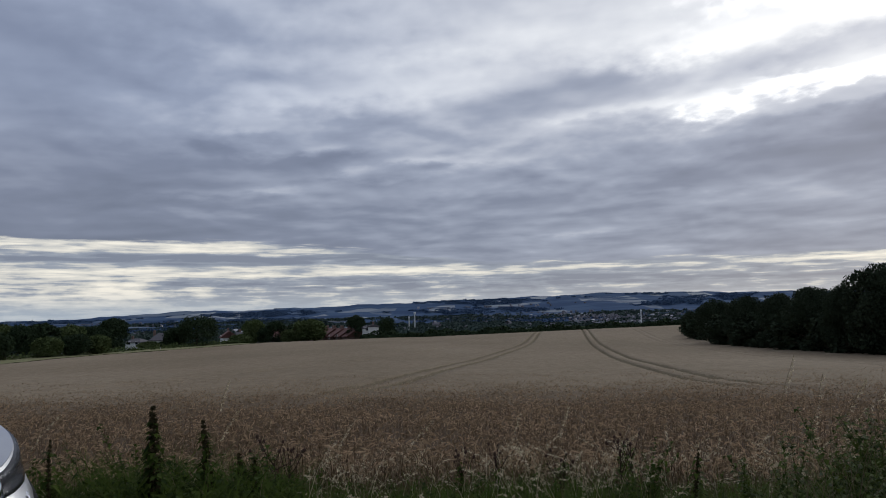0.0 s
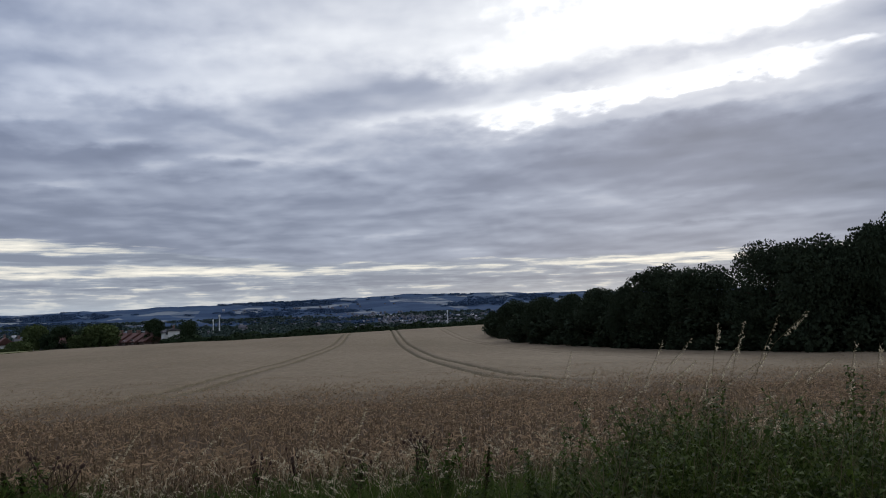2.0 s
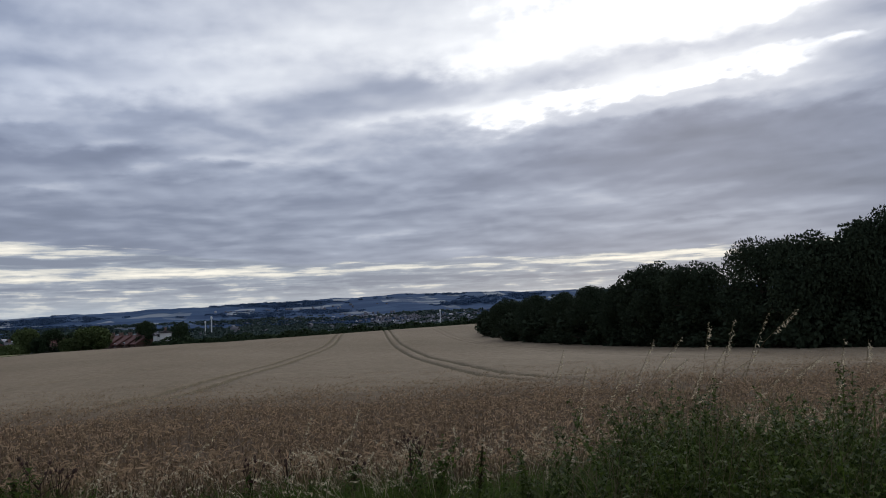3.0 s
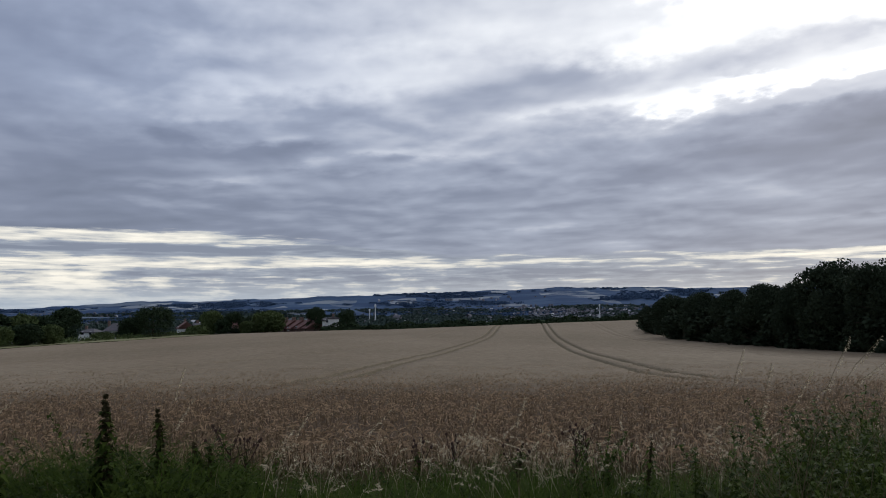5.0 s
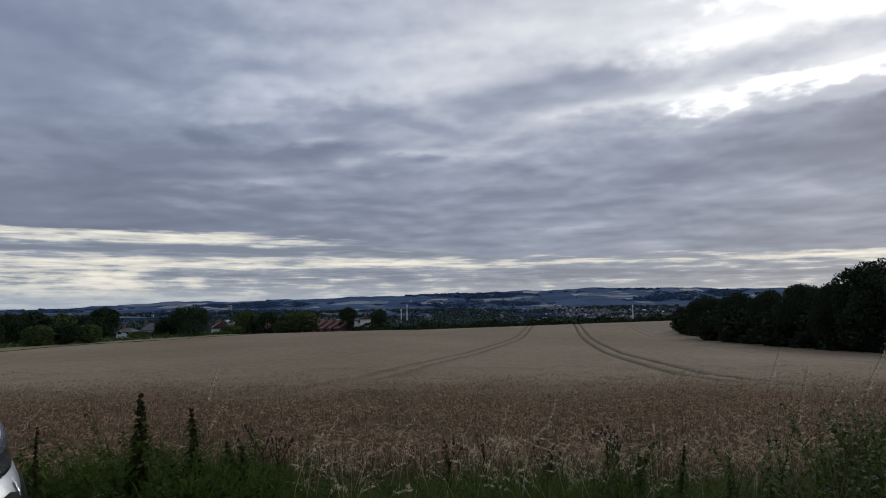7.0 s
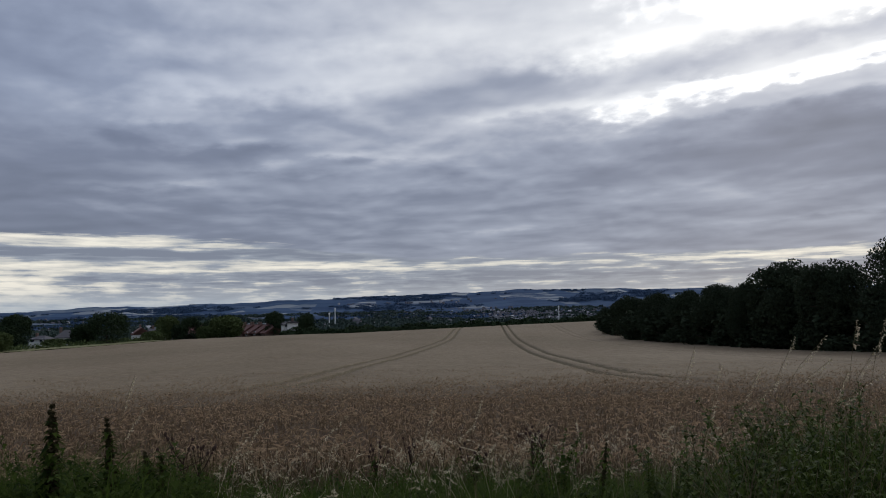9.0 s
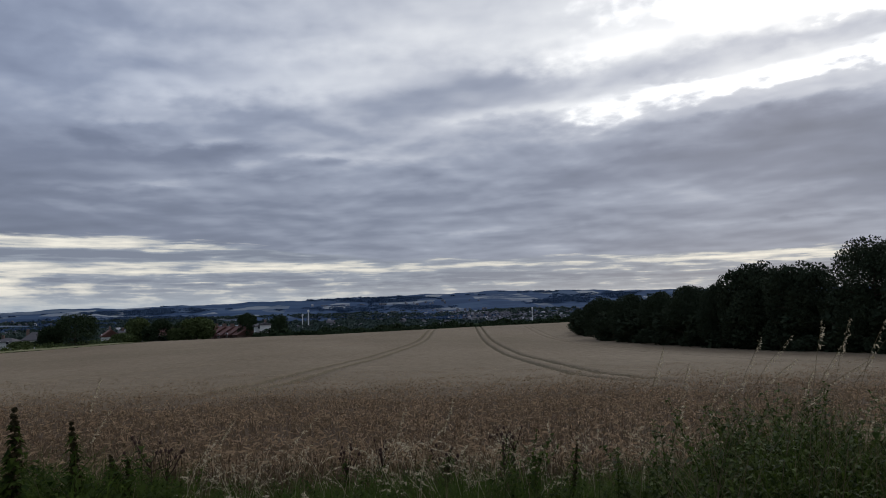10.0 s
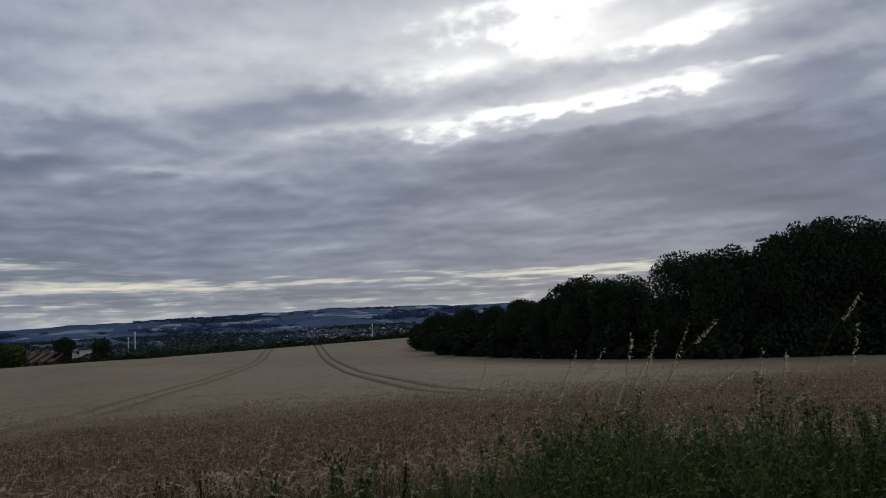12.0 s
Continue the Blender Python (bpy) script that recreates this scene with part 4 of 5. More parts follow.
house(*spot(-9.3, 320), 10, 12, 8, 5.0, 8.2, BRICK, RED_TILE, RED, chimneys=2)
house(*spot(-10.4, 335), -15, 11, 8, 5.0, 8.3, BRICK, RED_TILE, RED, chimneys=2)
house(*spot(-22.9, 330), 35, 12, 8, 4.8, 8.0, BRICK, RED_TILE, RED)
house(*spot(-24.3, 350), -10, 11, 8, 5.0, 8.4, RENDER_WHITE, RED_TILE, "pale house with a red roof in the trees")


# the far town: small gabled blocks
def town(name, spots, gen, size, label):
    n = len(spots)
    wv, dv, hv = size * gen.uniform(0.7, 1.6, n), size * gen.uniform(0.6, 1.0, n), size * gen.uniform(0.45, 0.75, n)
    a = gen.choice([0.2, 1.77, -0.4, 0.9], n) + gen.normal(0, 0.1, n)
    ca, sa = np.cos(a), np.sin(a)
    local = []
    for sx, sy, lv in ((-1, -1, 0), (1, -1, 0), (1, 1, 0), (-1, 1, 0), (-1, -1, 1), (1, -1, 1), (1, 1, 1), (-1, 1, 1), (-1, 0, 2), (1, 0, 2)):
        lx, ly = sx * wv / 2, sy * dv / 2
        lz = -2.0 + 0 * hv if lv == 0 else hv if lv == 1 else hv * 1.65
        local.append(np.stack([spots[:, 0] + lx * ca - ly * sa, spots[:, 1] + lx * sa + ly * ca, spots[:, 2] + lz], -1))
    V = np.stack(local, 1).reshape(-1, 3)
    q = np.array([(0, 1, 5, 4), (1, 2, 6, 5), (2, 3, 7, 6), (3, 0, 4, 7), (4, 5, 9, 8), (6, 7, 8, 9), (5, 6, 9, 9), (7, 4, 8, 8)])
    quads = q[:6]
    F = (np.arange(n)[:, None, None] * 10 + quads[None]).reshape(-1, 4)
    tagged(new(name, mesh_of(name, V, F, TOWN)), label, "town", kind="stuff")


cl = scatter(2200, 1250, 2600, -32, 26, g3, False)
cl = cl[np.sin(cl[:, 0] / 190 + 1) + np.sin(cl[:, 1] / 230 + cl[:, 0] / 400) > 0.3]
town("far_town", cl, g3, 7.5, "small houses of a far town spread over the valley")
big_sheds = scatter(16, 1900, 2600, -16, 22, g3, False)
town("far_sheds", big_sheds, g3, 17, "pale industrial sheds far down the valley")

# villages and woods on the far slopes
def slope_spots(n, a0, a1, gen, f0=0.05, f1=0.98):
    a, fq = gen.uniform(a0, a1, n), gen.uniform(f0, f1, n)
    t = 1.6 + 4400 * np.tan(np.radians(np.interp(a, HILL_AZ, HILL_EL)))
    r = 2600 + 1800 * fq
    return np.column_stack([r * np.sin(np.radians(a)), r * np.cos(np.radians(a)), -31 + (t + 31) * (0.25 * fq + 0.75 * fq ** 1.6)])


sp = slope_spots(9000, -36, 32, g3)
sp = sp[np.sin(sp[:, 1] / 95 + 2 * np.sin(sp[:, 0] / 420)) + np.sin(sp[:, 0] / 170) + g3.normal(0, 0.4, len(sp)) > 0.75]
tagged(new("hill_woods", mesh_of("hill_woods", *clumps(sp, 6, 20, 34, 7.5, g3), HAZED_HILL_WOOD)), "woods and tree lines on the far hills, coloured blue-grey for haze", "woods", kind="stuff")
foot = slope_spots(5200, -36, 30, g3, 0.0, 0.42)
foot = foot[np.sin(foot[:, 1] / 70 + 2 * np.sin(foot[:, 0] / 260)) + np.sin(foot[:, 0] / 120) + g3.normal(0, 0.5, len(foot)) > 0.0]
tagged(new("foothill_woods", mesh_of("foothill_woods", *clumps(foot, 8, 17, 24, 8, g3), HAZED_FAR_LEAF)), "dark woods and hedges along the foot of the hills", "woods", kind="stuff")
right_town = slope_spots(360, 10.5, 19.5, g3, 0.0, 0.32)
town("far_suburb", right_town, g3, 9, "pale roofs of a distant suburb below the hills")
sv = slope_spots(1500, -32, 28, g3, 0.0, 0.75)
sv = sv[np.sin(sv[:, 0] / 330) + np.sin(sv[:, 1] / 150) > 0.6]
town("hill_village", sv, g3, 8, "pale specks of villages on the far hills")


# ---- masts ----
def mast(a, d, top_el, thick, label):
    x, y = spot(a, d)
    z = float(land(x, y))
    h = 1.6 + d * math.tan(radians(top_el)) - z
    root = tagged(new("mast"), label, "mast", "masts in the valley")
    root.location = (x, y, z)
    part("pole", tube([(0, 0, -2), (0, 0, h * 0.5), (0, 0, h)], [thick, thick * 0.85, thick * 0.6], 10), STEEL, root, smooth=True)
    part("head", tube([(0, 0, h * 0.93), (0, 0, h * 0.95), (0, 0, h), (0, 0, h + 0.4)], [thick * 1.1, thick * 1.25, thick * 1.25, 0.05], 10), STEEL, root)


mast(-0.80, 900, 0.42, 0.95, "pale slender tower standing in the valley")
mast(-1.22, 900, 0.10, 0.85, "shorter pale tower standing beside a taller one")
mast(15.55, 900, 0.30, 0.75, "thin pale tower beside the distant town")


# ---- the verge ----
def ribbons(x, y, z, h, a, lean, width, droop, segs=3):
    """Curved tapering blades, as arrays: foot, height, heading of the lean, reach of the lean, width, droop of the tip."""
    n = len(x)
    t = np.linspace(0, 1, segs + 1)[None, :]
    out = lean[:, None] * t ** 1.8
    up_ = h[:, None] * (t - droop[:, None] * t ** 3)
    px = x[:, None] + np.cos(a)[:, None] * out
    py = y[:, None] + np.sin(a)[:, None] * out
    pz = z[:, None] + up_
    wd = width[:, None] * (1 - 0.9 * t ** 1.5)
    sx, sy = -np.sin(a)[:, None] * wd, np.cos(a)[:, None] * wd
    V = np.stack([np.stack([px - sx, py - sy, pz], -1), np.stack([px + sx, py + sy, pz], -1)], 2).reshape(-1, 3)
    k = np.arange(segs)
    q = np.stack([2 * k, 2 * k + 1, 2 * k + 3, 2 * k + 2], -1)
    F = (np.arange(n)[:, None, None] * 2 * (segs + 1) + q[None]).reshape(-1, 4)
    return V, F


g4 = np.random.default_rng(33)


def verge_height(x):
    """How tall the grass stands along the verge."""
    return 0.62 + 0.24 * ease(-x, 0.0, 1.6) + 0.05 * np.sin(x * 2.3) + 0.04 * np.sin(x * 5.1 + 1)


def verge_grass(n, y0, y1, mat, name, label, tall=1.0, wide=0.0034):
    x = g4.uniform(-7.5, 11, n)
    y = g4.uniform(y0, y1, n)
    y = np.where((x < -1.75) & (y < 5.5), 5.5 + 0.6 * (y - 3.9), y)
    clump = np.sin(x * 3.7 + np.sin(y * 5)) * np.sin(y * 4.3 + x) + g4.normal(0, 0.6, n)
    h = verge_height(x) * tall * (0.85 + 0.12 * clump) * g4.uniform(0.55, 1.1, n)
    h = np.clip(h, 0.15, 1.0)
    V, F = ribbons(x, y, land(x, y) - 0.02, h, g4.uniform(0, 6.28, n), h * g4.uniform(0.2, 1.0, n), wide * g4.uniform(0.6, 1.5, n), g4.uniform(0.1, 0.6, n))
    tagged(new(name, mesh_of(name, V, F, mat)), label, "grass", kind="stuff")


verge_grass(78000, 4.3, 6.9, GRASS_BLADE, "verge_grass", "long tangled green grass of the roadside verge")
verge_grass(4200, 4.8, 7.3, DRY_STEM, "dry_grass", "bleached dry grass stems between verge and crop", 1.15, 0.0024)


def bush_grass(n):
    """Dry arching stems tangled through the thicket."""
    a, d = radians(1) * g4.uniform(27, 60, n), g4.uniform(3.9, 5.8, n)
    x, y = d * np.sin(a), d * np.cos(a)
    h = g4.uniform(0.75, 1.22, n)
    V, F = ribbons(x, y, land(x, y), h, g4.uniform(0, 6.28, n), h * g4.uniform(0.2, 0.9, n), 0.0022 * g4.uniform(0.6, 1.5, n), g4.uniform(0.0, 0.3, n), 5)
    tagged(new("thicket_grass", mesh_of("thicket_grass", V, F, DRY_STEM)), "dry arching grass tangled through the weeds", "grass", kind="stuff")


bush_grass(1000)
bush_blades = 7000
_a, _d = radians(1) * g4.uniform(27.5, 62, bush_blades), g4.uniform(3.9, 6.0, bush_blades)
_x, _y, _h = _d * np.sin(_a), _d * np.cos(_a), g4.uniform(0.6, 1.12, bush_blades) * (0.75 + 0.25 * ease(np.degrees(_a), 27.5, 33))
V, F = ribbons(_x, _y, land(_x, _y), _h, g4.uniform(0, 6.28, bush_blades), _h * g4.uniform(0.1, 0.7, bush_blades), 0.0034 * g4.uniform(0.6, 1.5, bush_blades), g4.uniform(0.05, 0.5, bush_blades), 4)
tagged(new("thicket_blades", mesh_of("thicket_blades", V, F, GRASS_BLADE)), "long green grass growing through the thicket", "grass", kind="stuff")


def panicle(start, way, length, count, gen, size=0.014, loose=0.02):
    """Spikelets along a drooping seed head."""
    t = gen.random(count)
    side = gen.normal(size=(count, 3)) * loose * (1.1 - t)[:, None]
    pos = start + np.outer(t, way) * length + side
    pos[:, 2] -= 0.25 * length * t ** 2
    return leaves(pos, size, 0.4, 0.35, 0.0, gen)


# pale nodding heads above the verge, too many to count
heads = []
for k in range(620):
    x, y = g4.uniform(-0.9, 7.5) if k % 8 else g4.uniform(-6, -0.9), g4.uniform(5.0, 7.3)
    z = float(land(x, y))
    a, h = g4.uniform(0, 6.28), g4.uniform(0.45, 0.88) * (0.80 if x < -0.8 else 1.0 if x < 3 else 1.15)
    s = np.linspace(0, 1, 5)
    pts = np.column_stack([x + np.cos(a) * 0.22 * s ** 2, y + np.sin(a) * 0.22 * s ** 2, z + h * (s - 0.10 * s ** 4)])
    heads.append(tube(pts, np.linspace(0.0018, 0.0008, 5), 3))
    heads.append(panicle(pts[3], (pts[4] - pts[3]) / np.linalg.norm(pts[4] - pts[3]) + np.array([np.cos(a), np.sin(a), -0.1]) * 0.5, 0.17, 24, g4, 0.021, 0.009))
tagged(new("seeding_grass", mesh_of("seeding_grass", *join(heads), SEED)), "pale seeding grass heads nodding over the verge", "grass", kind="stuff")


def leaf_fan(base, ways, length, width, sag=0.3):
    """Pointed leaves from base points outwards: two folded quads each."""
    base, ways = np.asarray(base, float), np.asarray(ways, float)
    ways = ways / (np.linalg.norm(ways, axis=1)[:, None] + 1e-9)
    n = len(base)
    side = np.cross(ways, np.tile([0.0, 0.0, 1.0], (n, 1)))
    side /= np.linalg.norm(side, axis=1)[:, None] + 1e-9
    L = np.broadcast_to(np.asarray(length, float), (n,))[:, None]
    W = np.broadcast_to(np.asarray(width, float), (n,))[:, None]
    drop = np.array([0, 0, 1.0]) * L * sag
    m1 = base + ways * L * 0.42 + np.array([0, 0, 0.04]) * L
    tip = base + ways * L - drop
    lift = np.array([0, 0, 0.25]) * W
    V = np.stack([base, m1 + side * W + lift, tip, m1, m1 - side * W + lift], 1).reshape(-1, 3)
    q = np.array([(0, 3, 2, 1), (0, 4, 2, 3)])
    return V, (np.arange(n)[:, None, None] * 5 + q[None]).reshape(-1, 4)


def leafy_stem(gen, height, leaf, pairs, lean=0.12, spread=0.55):
    """A leaning stem with pairs of leaves that grow smaller upwards: (stem, leaves)."""
    a = gen.uniform(0, 6.28)
    s = np.linspace(0, 1, 6)
    pts = np.column_stack([np.cos(a) * lean * s ** 1.6, np.sin(a) * lean * s ** 1.6, height * s])
    t = np.repeat(np.linspace(0.08, 1.0, pairs), 2) + gen.normal(0, 0.008, pairs * 2)
    t = np.clip(t, 0, 1)
    ang = np.repeat(np.arange(pairs) * 1.57 + gen.normal(0, 0.3, pairs), 2) + np.tile([0, np.pi], pairs)
    base = np.column_stack([np.interp(t, s, pts[:, i]) for i in range(3)])
    ways = np.column_stack([np.cos(ang), np.sin(ang), gen.normal(spread, 0.5, pairs * 2)])
    size = leaf * (1.1 - 0.55 * t ** 2) * gen.uniform(0.7, 1.2, pairs * 2)
    return tube(pts, np.linspace(0.0055, 0.0015, 6), 5), leaf_fan(base, ways, size, size * gen.uniform(0.20, 0.36, pairs * 2), 0.35)


def weed(name, height, leaf, pairs, stems, seed, label, group):
    gen = np.random.default_rng(seed)
    root = tagged(new(name), label, "weed", group)
    for k in range(stems):
        s, l = leafy_stem(gen, height * gen.uniform(0.55, 1.0), leaf, pairs, gen.uniform(0.08, 0.5))
        o = np.append(gen.normal(0, 0.11, 2), 0)
        stem = part("stem", (s[0] + o, s[1]), WEED_LEAF, root)
        part("leaves", (l[0] + o, l[1]), WEED_LEAF, stem)
    return root


def stand(ob, x, y, turn=0.0, scale=1.0, tall=1.0):
    ob.matrix_basis = Matrix.Translation((x, y, float(land(x, y)) - 0.02)) @ Matrix.Rotation(turn, 4, "Z") @ Matrix.Diagonal((scale, scale, scale * tall, 1))
    return ob


# the thicket of tall weeds beside the lane
THICKET = "tall leafy green weed in a dense thicket on the verge"
thicket = [weed("tall_weed", 1.12, 0.092, 34, 5, 200 + k, THICKET, "thicket of tall weeds") for k in range(5)]
for k in range(290):
    a = g4.uniform(29.8, 63) if k > 16 else 27.7 + 0.16 * k
    d = g4.uniform(3.9, 6.0) if a < 45 else g4.uniform(3.7, 5.6)
    x, y = spot(a, d)
    rise = 0.68 + 0.16 * float(ease(np.array(a), 27.5, 33.0)) + 0.05 * float(ease(np.array(a), 36.0, 48.0)) + 0.03 * (d - 4.6)
    ob = thicket[k] if k < 5 else copy_thing(thicket[k % 5], Matrix.Identity(4))
    stand(ob, x, y, g4.uniform(0, 6.28), g4.uniform(0.68, 1.12) * rise)

# smaller weeds along the rest of the verge
low = [weed("low_weed", 0.62, 0.085, 20, 4, 240 + k, "low leafy green weed in the verge grass", "weeds in the verge") for k in range(4)]
for k in range(300):
    x, y = g4.uniform(-5.0, 3.4) if k % 3 else g4.uniform(-4.2, -0.8), g4.uniform(4.6, 6.6)
    if x < -1.9:
        y = 5.75 + 0.36 * (y - 4.4)
    ob = low[k] if k < 4 else copy_thing(low[k % 4], Matrix.Identity(4))
    stand(ob, x, y, g4.uniform(0, 6.28), g4.uniform(0.62, 1.0) * (1.22 if x < -1 else 0.84))
# a few leafy weeds that stand clear of the grass
for k, (a, d, h) in enumerate([(15.2, 5.7, 0.66), (15.9, 5.6, 0.58), (5.9, 5.7, 0.50), (22.6, 5.2, 0.56), (23.4, 5.1, 0.50), (-20.8, 5.4, 0.70), (-18.6, 5.3, 0.74), (-14.9, 5.5, 0.58), (-10.6, 5.8, 0.55), (24.6, 5.0, 0.84)]):
    stand(copy_thing(thicket[k % 5], Matrix.Identity(4)), *spot(a, d), k * 1.1, (h + 0.15) / 1.12)


def dock(a, d, top, seed, full=1.0):
    """A tall dock gone to seed: ribbed stem, dense dark seed clusters, broad leaves below."""
    gen = np.random.default_rng(seed)
    x, y = spot(a, d)
    g0 = float(land(x, y))
    h = top - g0
    root = tagged(new("dock_plant"), "tall dark dock plant gone to seed above the grass", "dock", "docks on the verge")
    root.location = (x, y, g0)
    s = np.linspace(0, 1, 7)
    pts = np.column_stack([0.03 * np.sin(s * 3 + seed), 0.03 * np.sin(s * 2), h * s])
    part("stem", tube(pts, np.linspace(0.009, 0.003, 7), 6), DOCK_SEED, root, smooth=True)
    n = int(900 * full)
    t = 0.45 + 0.55 * gen.random(n) ** 0.9
    whorl = np.round(t * 26) / 26 + gen.normal(0, 0.006, n)
    r = 0.040 * full * (1.35 - 1.05 * (t - 0.45) / 0.55) * gen.random(n) ** 0.5
    w2 = gen.uniform(0, 6.28, n)
    pos = np.column_stack([np.interp(whorl, s, pts[:, 0]) + np.cos(w2) * r, np.interp(whorl, s, pts[:, 1]) + np.sin(w2) * r, h * np.clip(whorl, 0, 1.01)])
    part("seed_head", leaves(pos, 0.020, 0.4, 0.7, 0.0, gen), DOCK_SEED, root)
    m = int(210 * full)
    t2 = gen.random(m) ** 1.2 * 0.9
    ang = gen.uniform(0, 6.28, m)
    base = np.column_stack([np.interp(t2, s, pts[:, 0]), np.interp(t2, s, pts[:, 1]), h * t2])
    part("leaves", leaf_fan(base, np.column_stack([np.cos(ang), np.sin(ang), gen.normal(0.5, 0.3, m)]), 0.20 * (1.05 - t2 * 0.8), 0.030 * (1.1 - t2 * 0.7), 0.5), WEED_LEAF, root)


dock(-19.35, 5.30, 1.08, 301, 1.15)
dock(-15.75, 5.60, 0.94, 302, 0.85)
dock(-13.1, 5.50, 0.72, 303, 0.7)
dock(-12.6, 5.60, 0.68, 307, 0.6)
dock(-25.15, 5.70, 0.86, 304, 0.35)
dock(9.9, 5.9, 0.58, 305, 0.35)
dock(18.8, 5.8, 0.66, 306, 0.3)


def thistle(a, d, top, seed, wide=0.10):
    """A thistle in seed: branched stem, spiny leaves, dark round heads."""
    gen = np.random.default_rng(seed)
    x, y = spot(a, d)
    g0 = float(land(x, y))
    h = top - g0
    root = tagged(new("thistle"), "withered thistle with clustered dark brown heads", "thistle", "thistles at the crop's edge")
    root.location = (x, y, g0)
    stems = [tube([(0, 0, 0), (0.01, 0.0, h * 0.4), (0.0, 0.01, h * 0.75)], [0.006, 0.005, 0.004], 5)]
    for k in range(8):
        ang, hz = gen.uniform(0, 6.28), h * gen.uniform(0.80, 0.97)
        r = wide * gen.uniform(0.4, 1.5)
        end = np.array([np.cos(ang) * r, np.sin(ang) * r, hz])
        st = np.array([0, 0, h * gen.uniform(0.55, 0.75)])
        part("branch", tube([st, (st + end) / 2 + np.array([0, 0, -0.02]), end], [0.0035, 0.003, 0.0022], 4), THISTLE_HEAD, root)
        bm = bmesh.new()
        bmesh.ops.create_icosphere(bm, subdivisions=1, radius=0.0115 * gen.uniform(0.8, 1.25), matrix=Matrix.Translation(end) @ Matrix.Diagonal((1, 1, 1.3, 1)))
        part("flower_head", bm, THISTLE_HEAD, root)
    part("stem", join(stems), THISTLE_HEAD, root)
    m = 60
    t2 = gen.random(m) * 0.8
    ang = gen.uniform(0, 6.28, m)
    part("leaves", leaf_fan(np.column_stack([0 * t2, 0 * t2, h * t2]), np.column_stack([np.cos(ang), np.sin(ang), gen.normal(0.5, 0.3, m)]), 0.13 * (1.1 - t2 * 0.8), 0.016, 0.2), WEED_LEAF, root)


thistle(14.45, 6.0, 0.78, 401, 0.13)
thistle(13.7, 6.1, 0.70, 402, 0.06)
thistle(4.9, 6.3, 0.62, 403, 0.09)
thistle(2.4, 6.3, 0.60, 404, 0.08)
thistle(9.4, 6.2, 0.58, 405, 0.09)
thistle(-10.9, 6.2, 0.76, 406, 0.16)
thistle(-9.9, 6.3, 0.66, 407, 0.10)


def tall_grass(a, d, top, seed, lean, length=0.20, husk=0.0145):
    """One tall bleached grass stalk with a loose one-sided seed head."""
    gen = np.random.default_rng(seed)
    x, y = spot(a, d)
    g0 = float(land(x, y))
    h = top - g0
    root = tagged(new("grass_stalk"), "tall bleached grass stalk with a loose seed head", "grass stalk", "tall grass stalks")
    root.location = (x, y, g0)
    s = np.linspace(0, 1, 9)
    dirn_ = np.array([math.cos(radians(a)), -math.sin(radians(a))])
    off_ = lean * 2.6 * (s ** 2.6 - 1.0)
    pts = np.column_stack([dirn_[0] * off_, dirn_[1] * off_ + 0.02 * np.sin(3 * s + seed), h * (s - 0.25 * lean * s ** 8)])
    part("stem", tube(pts, np.linspace(0.0020, 0.0009, 9), 4), DRY_STEM, root)
    n = 52
    t = 1 - (length / h) * gen.random(n)
    pos = np.column_stack([np.interp(t, s, pts[:, i]) for i in range(3)])
    hang = (0.5 + 0.5 * gen.random(n)) * 0.013 * np.minimum(1, (1.02 - t) * h / length * 1.6)
    pos += np.column_stack([dirn_[0] * hang, dirn_[1] * hang, -0.6 * hang]) + gen.normal(0, 0.004, (n, 3))
    part("seed_head", leaves(pos, husk, 0.4, 0.32, 0.0, gen), SEED, root)


STALKS = [(35.5, -0.7, 0.05), (37.2, -0.5, 0.07), (39.4, 0.0, 0.10), (41.0, 0.8, 0.20), (33.4, -1.3, 0.16), (43.6, -2.0, 0.05), (42.4, -2.3, 0.22), (36.6, -2.1, 0.12), (38.1, -2.4, 0.24), (49.6, 1.9, 0.16), (49.1, -0.7, 0.05),
          (31.6, -1.6, 0.10), (45.0, -2.2, 0.04), (25.4, -2.4, 0.07), (27.1, -3.7, 0.05), (33.9, -2.6, 0.20), (29.4, -3.9, 0.10), (40.2, -3.2, 0.20), (46.8, -3.4, 0.20), (52.5, -0.5, 0.12), (30.6, -4.4, 0.18), (34.8, -4.0, 0.08)]
for k, (a, up_el, lean) in enumerate(STALKS):
    d = 4.2 + 0.25 * math.sin(k * 2.1)
    tall_grass(a, d, 1.61 + d * math.tan(radians(up_el)), 500 + k, lean, 0.15 + 0.06 * (k % 3))
# thin pale stalks further along, above the crop
for k, (a, z) in enumerate([(-14.0, 1.22), (-13.3, 1.02), (-24.6, 1.06), (6.8, 0.94), (-5.2, 0.92), (0.4, 0.90), (10.2, 0.98)]):
    tall_grass(a, 5.5, z + 0.03, 560 + k, 0.06 + 0.04 * (k % 3), 0.22, 0.020)


# ---- the parked car ----
CAR_LONG, CAR_HALF, POWER = 2.15, 0.90, 3.0


def car_top(x, y=0.8):
    """Height of the car's waist: falling to the nose, and dipping between the headlights."""
    base = np.interp(x, [-2.15, -1.5, 0.0, 1.0, 1.45, 1.75, 2.0, 2.15], [0.93, 0.96, 0.97, 0.945, 0.89, 0.835, 0.765, 0.71])
    return base - 0.03 * ease(np.asarray(x, float), 1.35, 2.05) * (1 - np.clip(np.abs(y) / 0.80, 0, 1) ** 2)


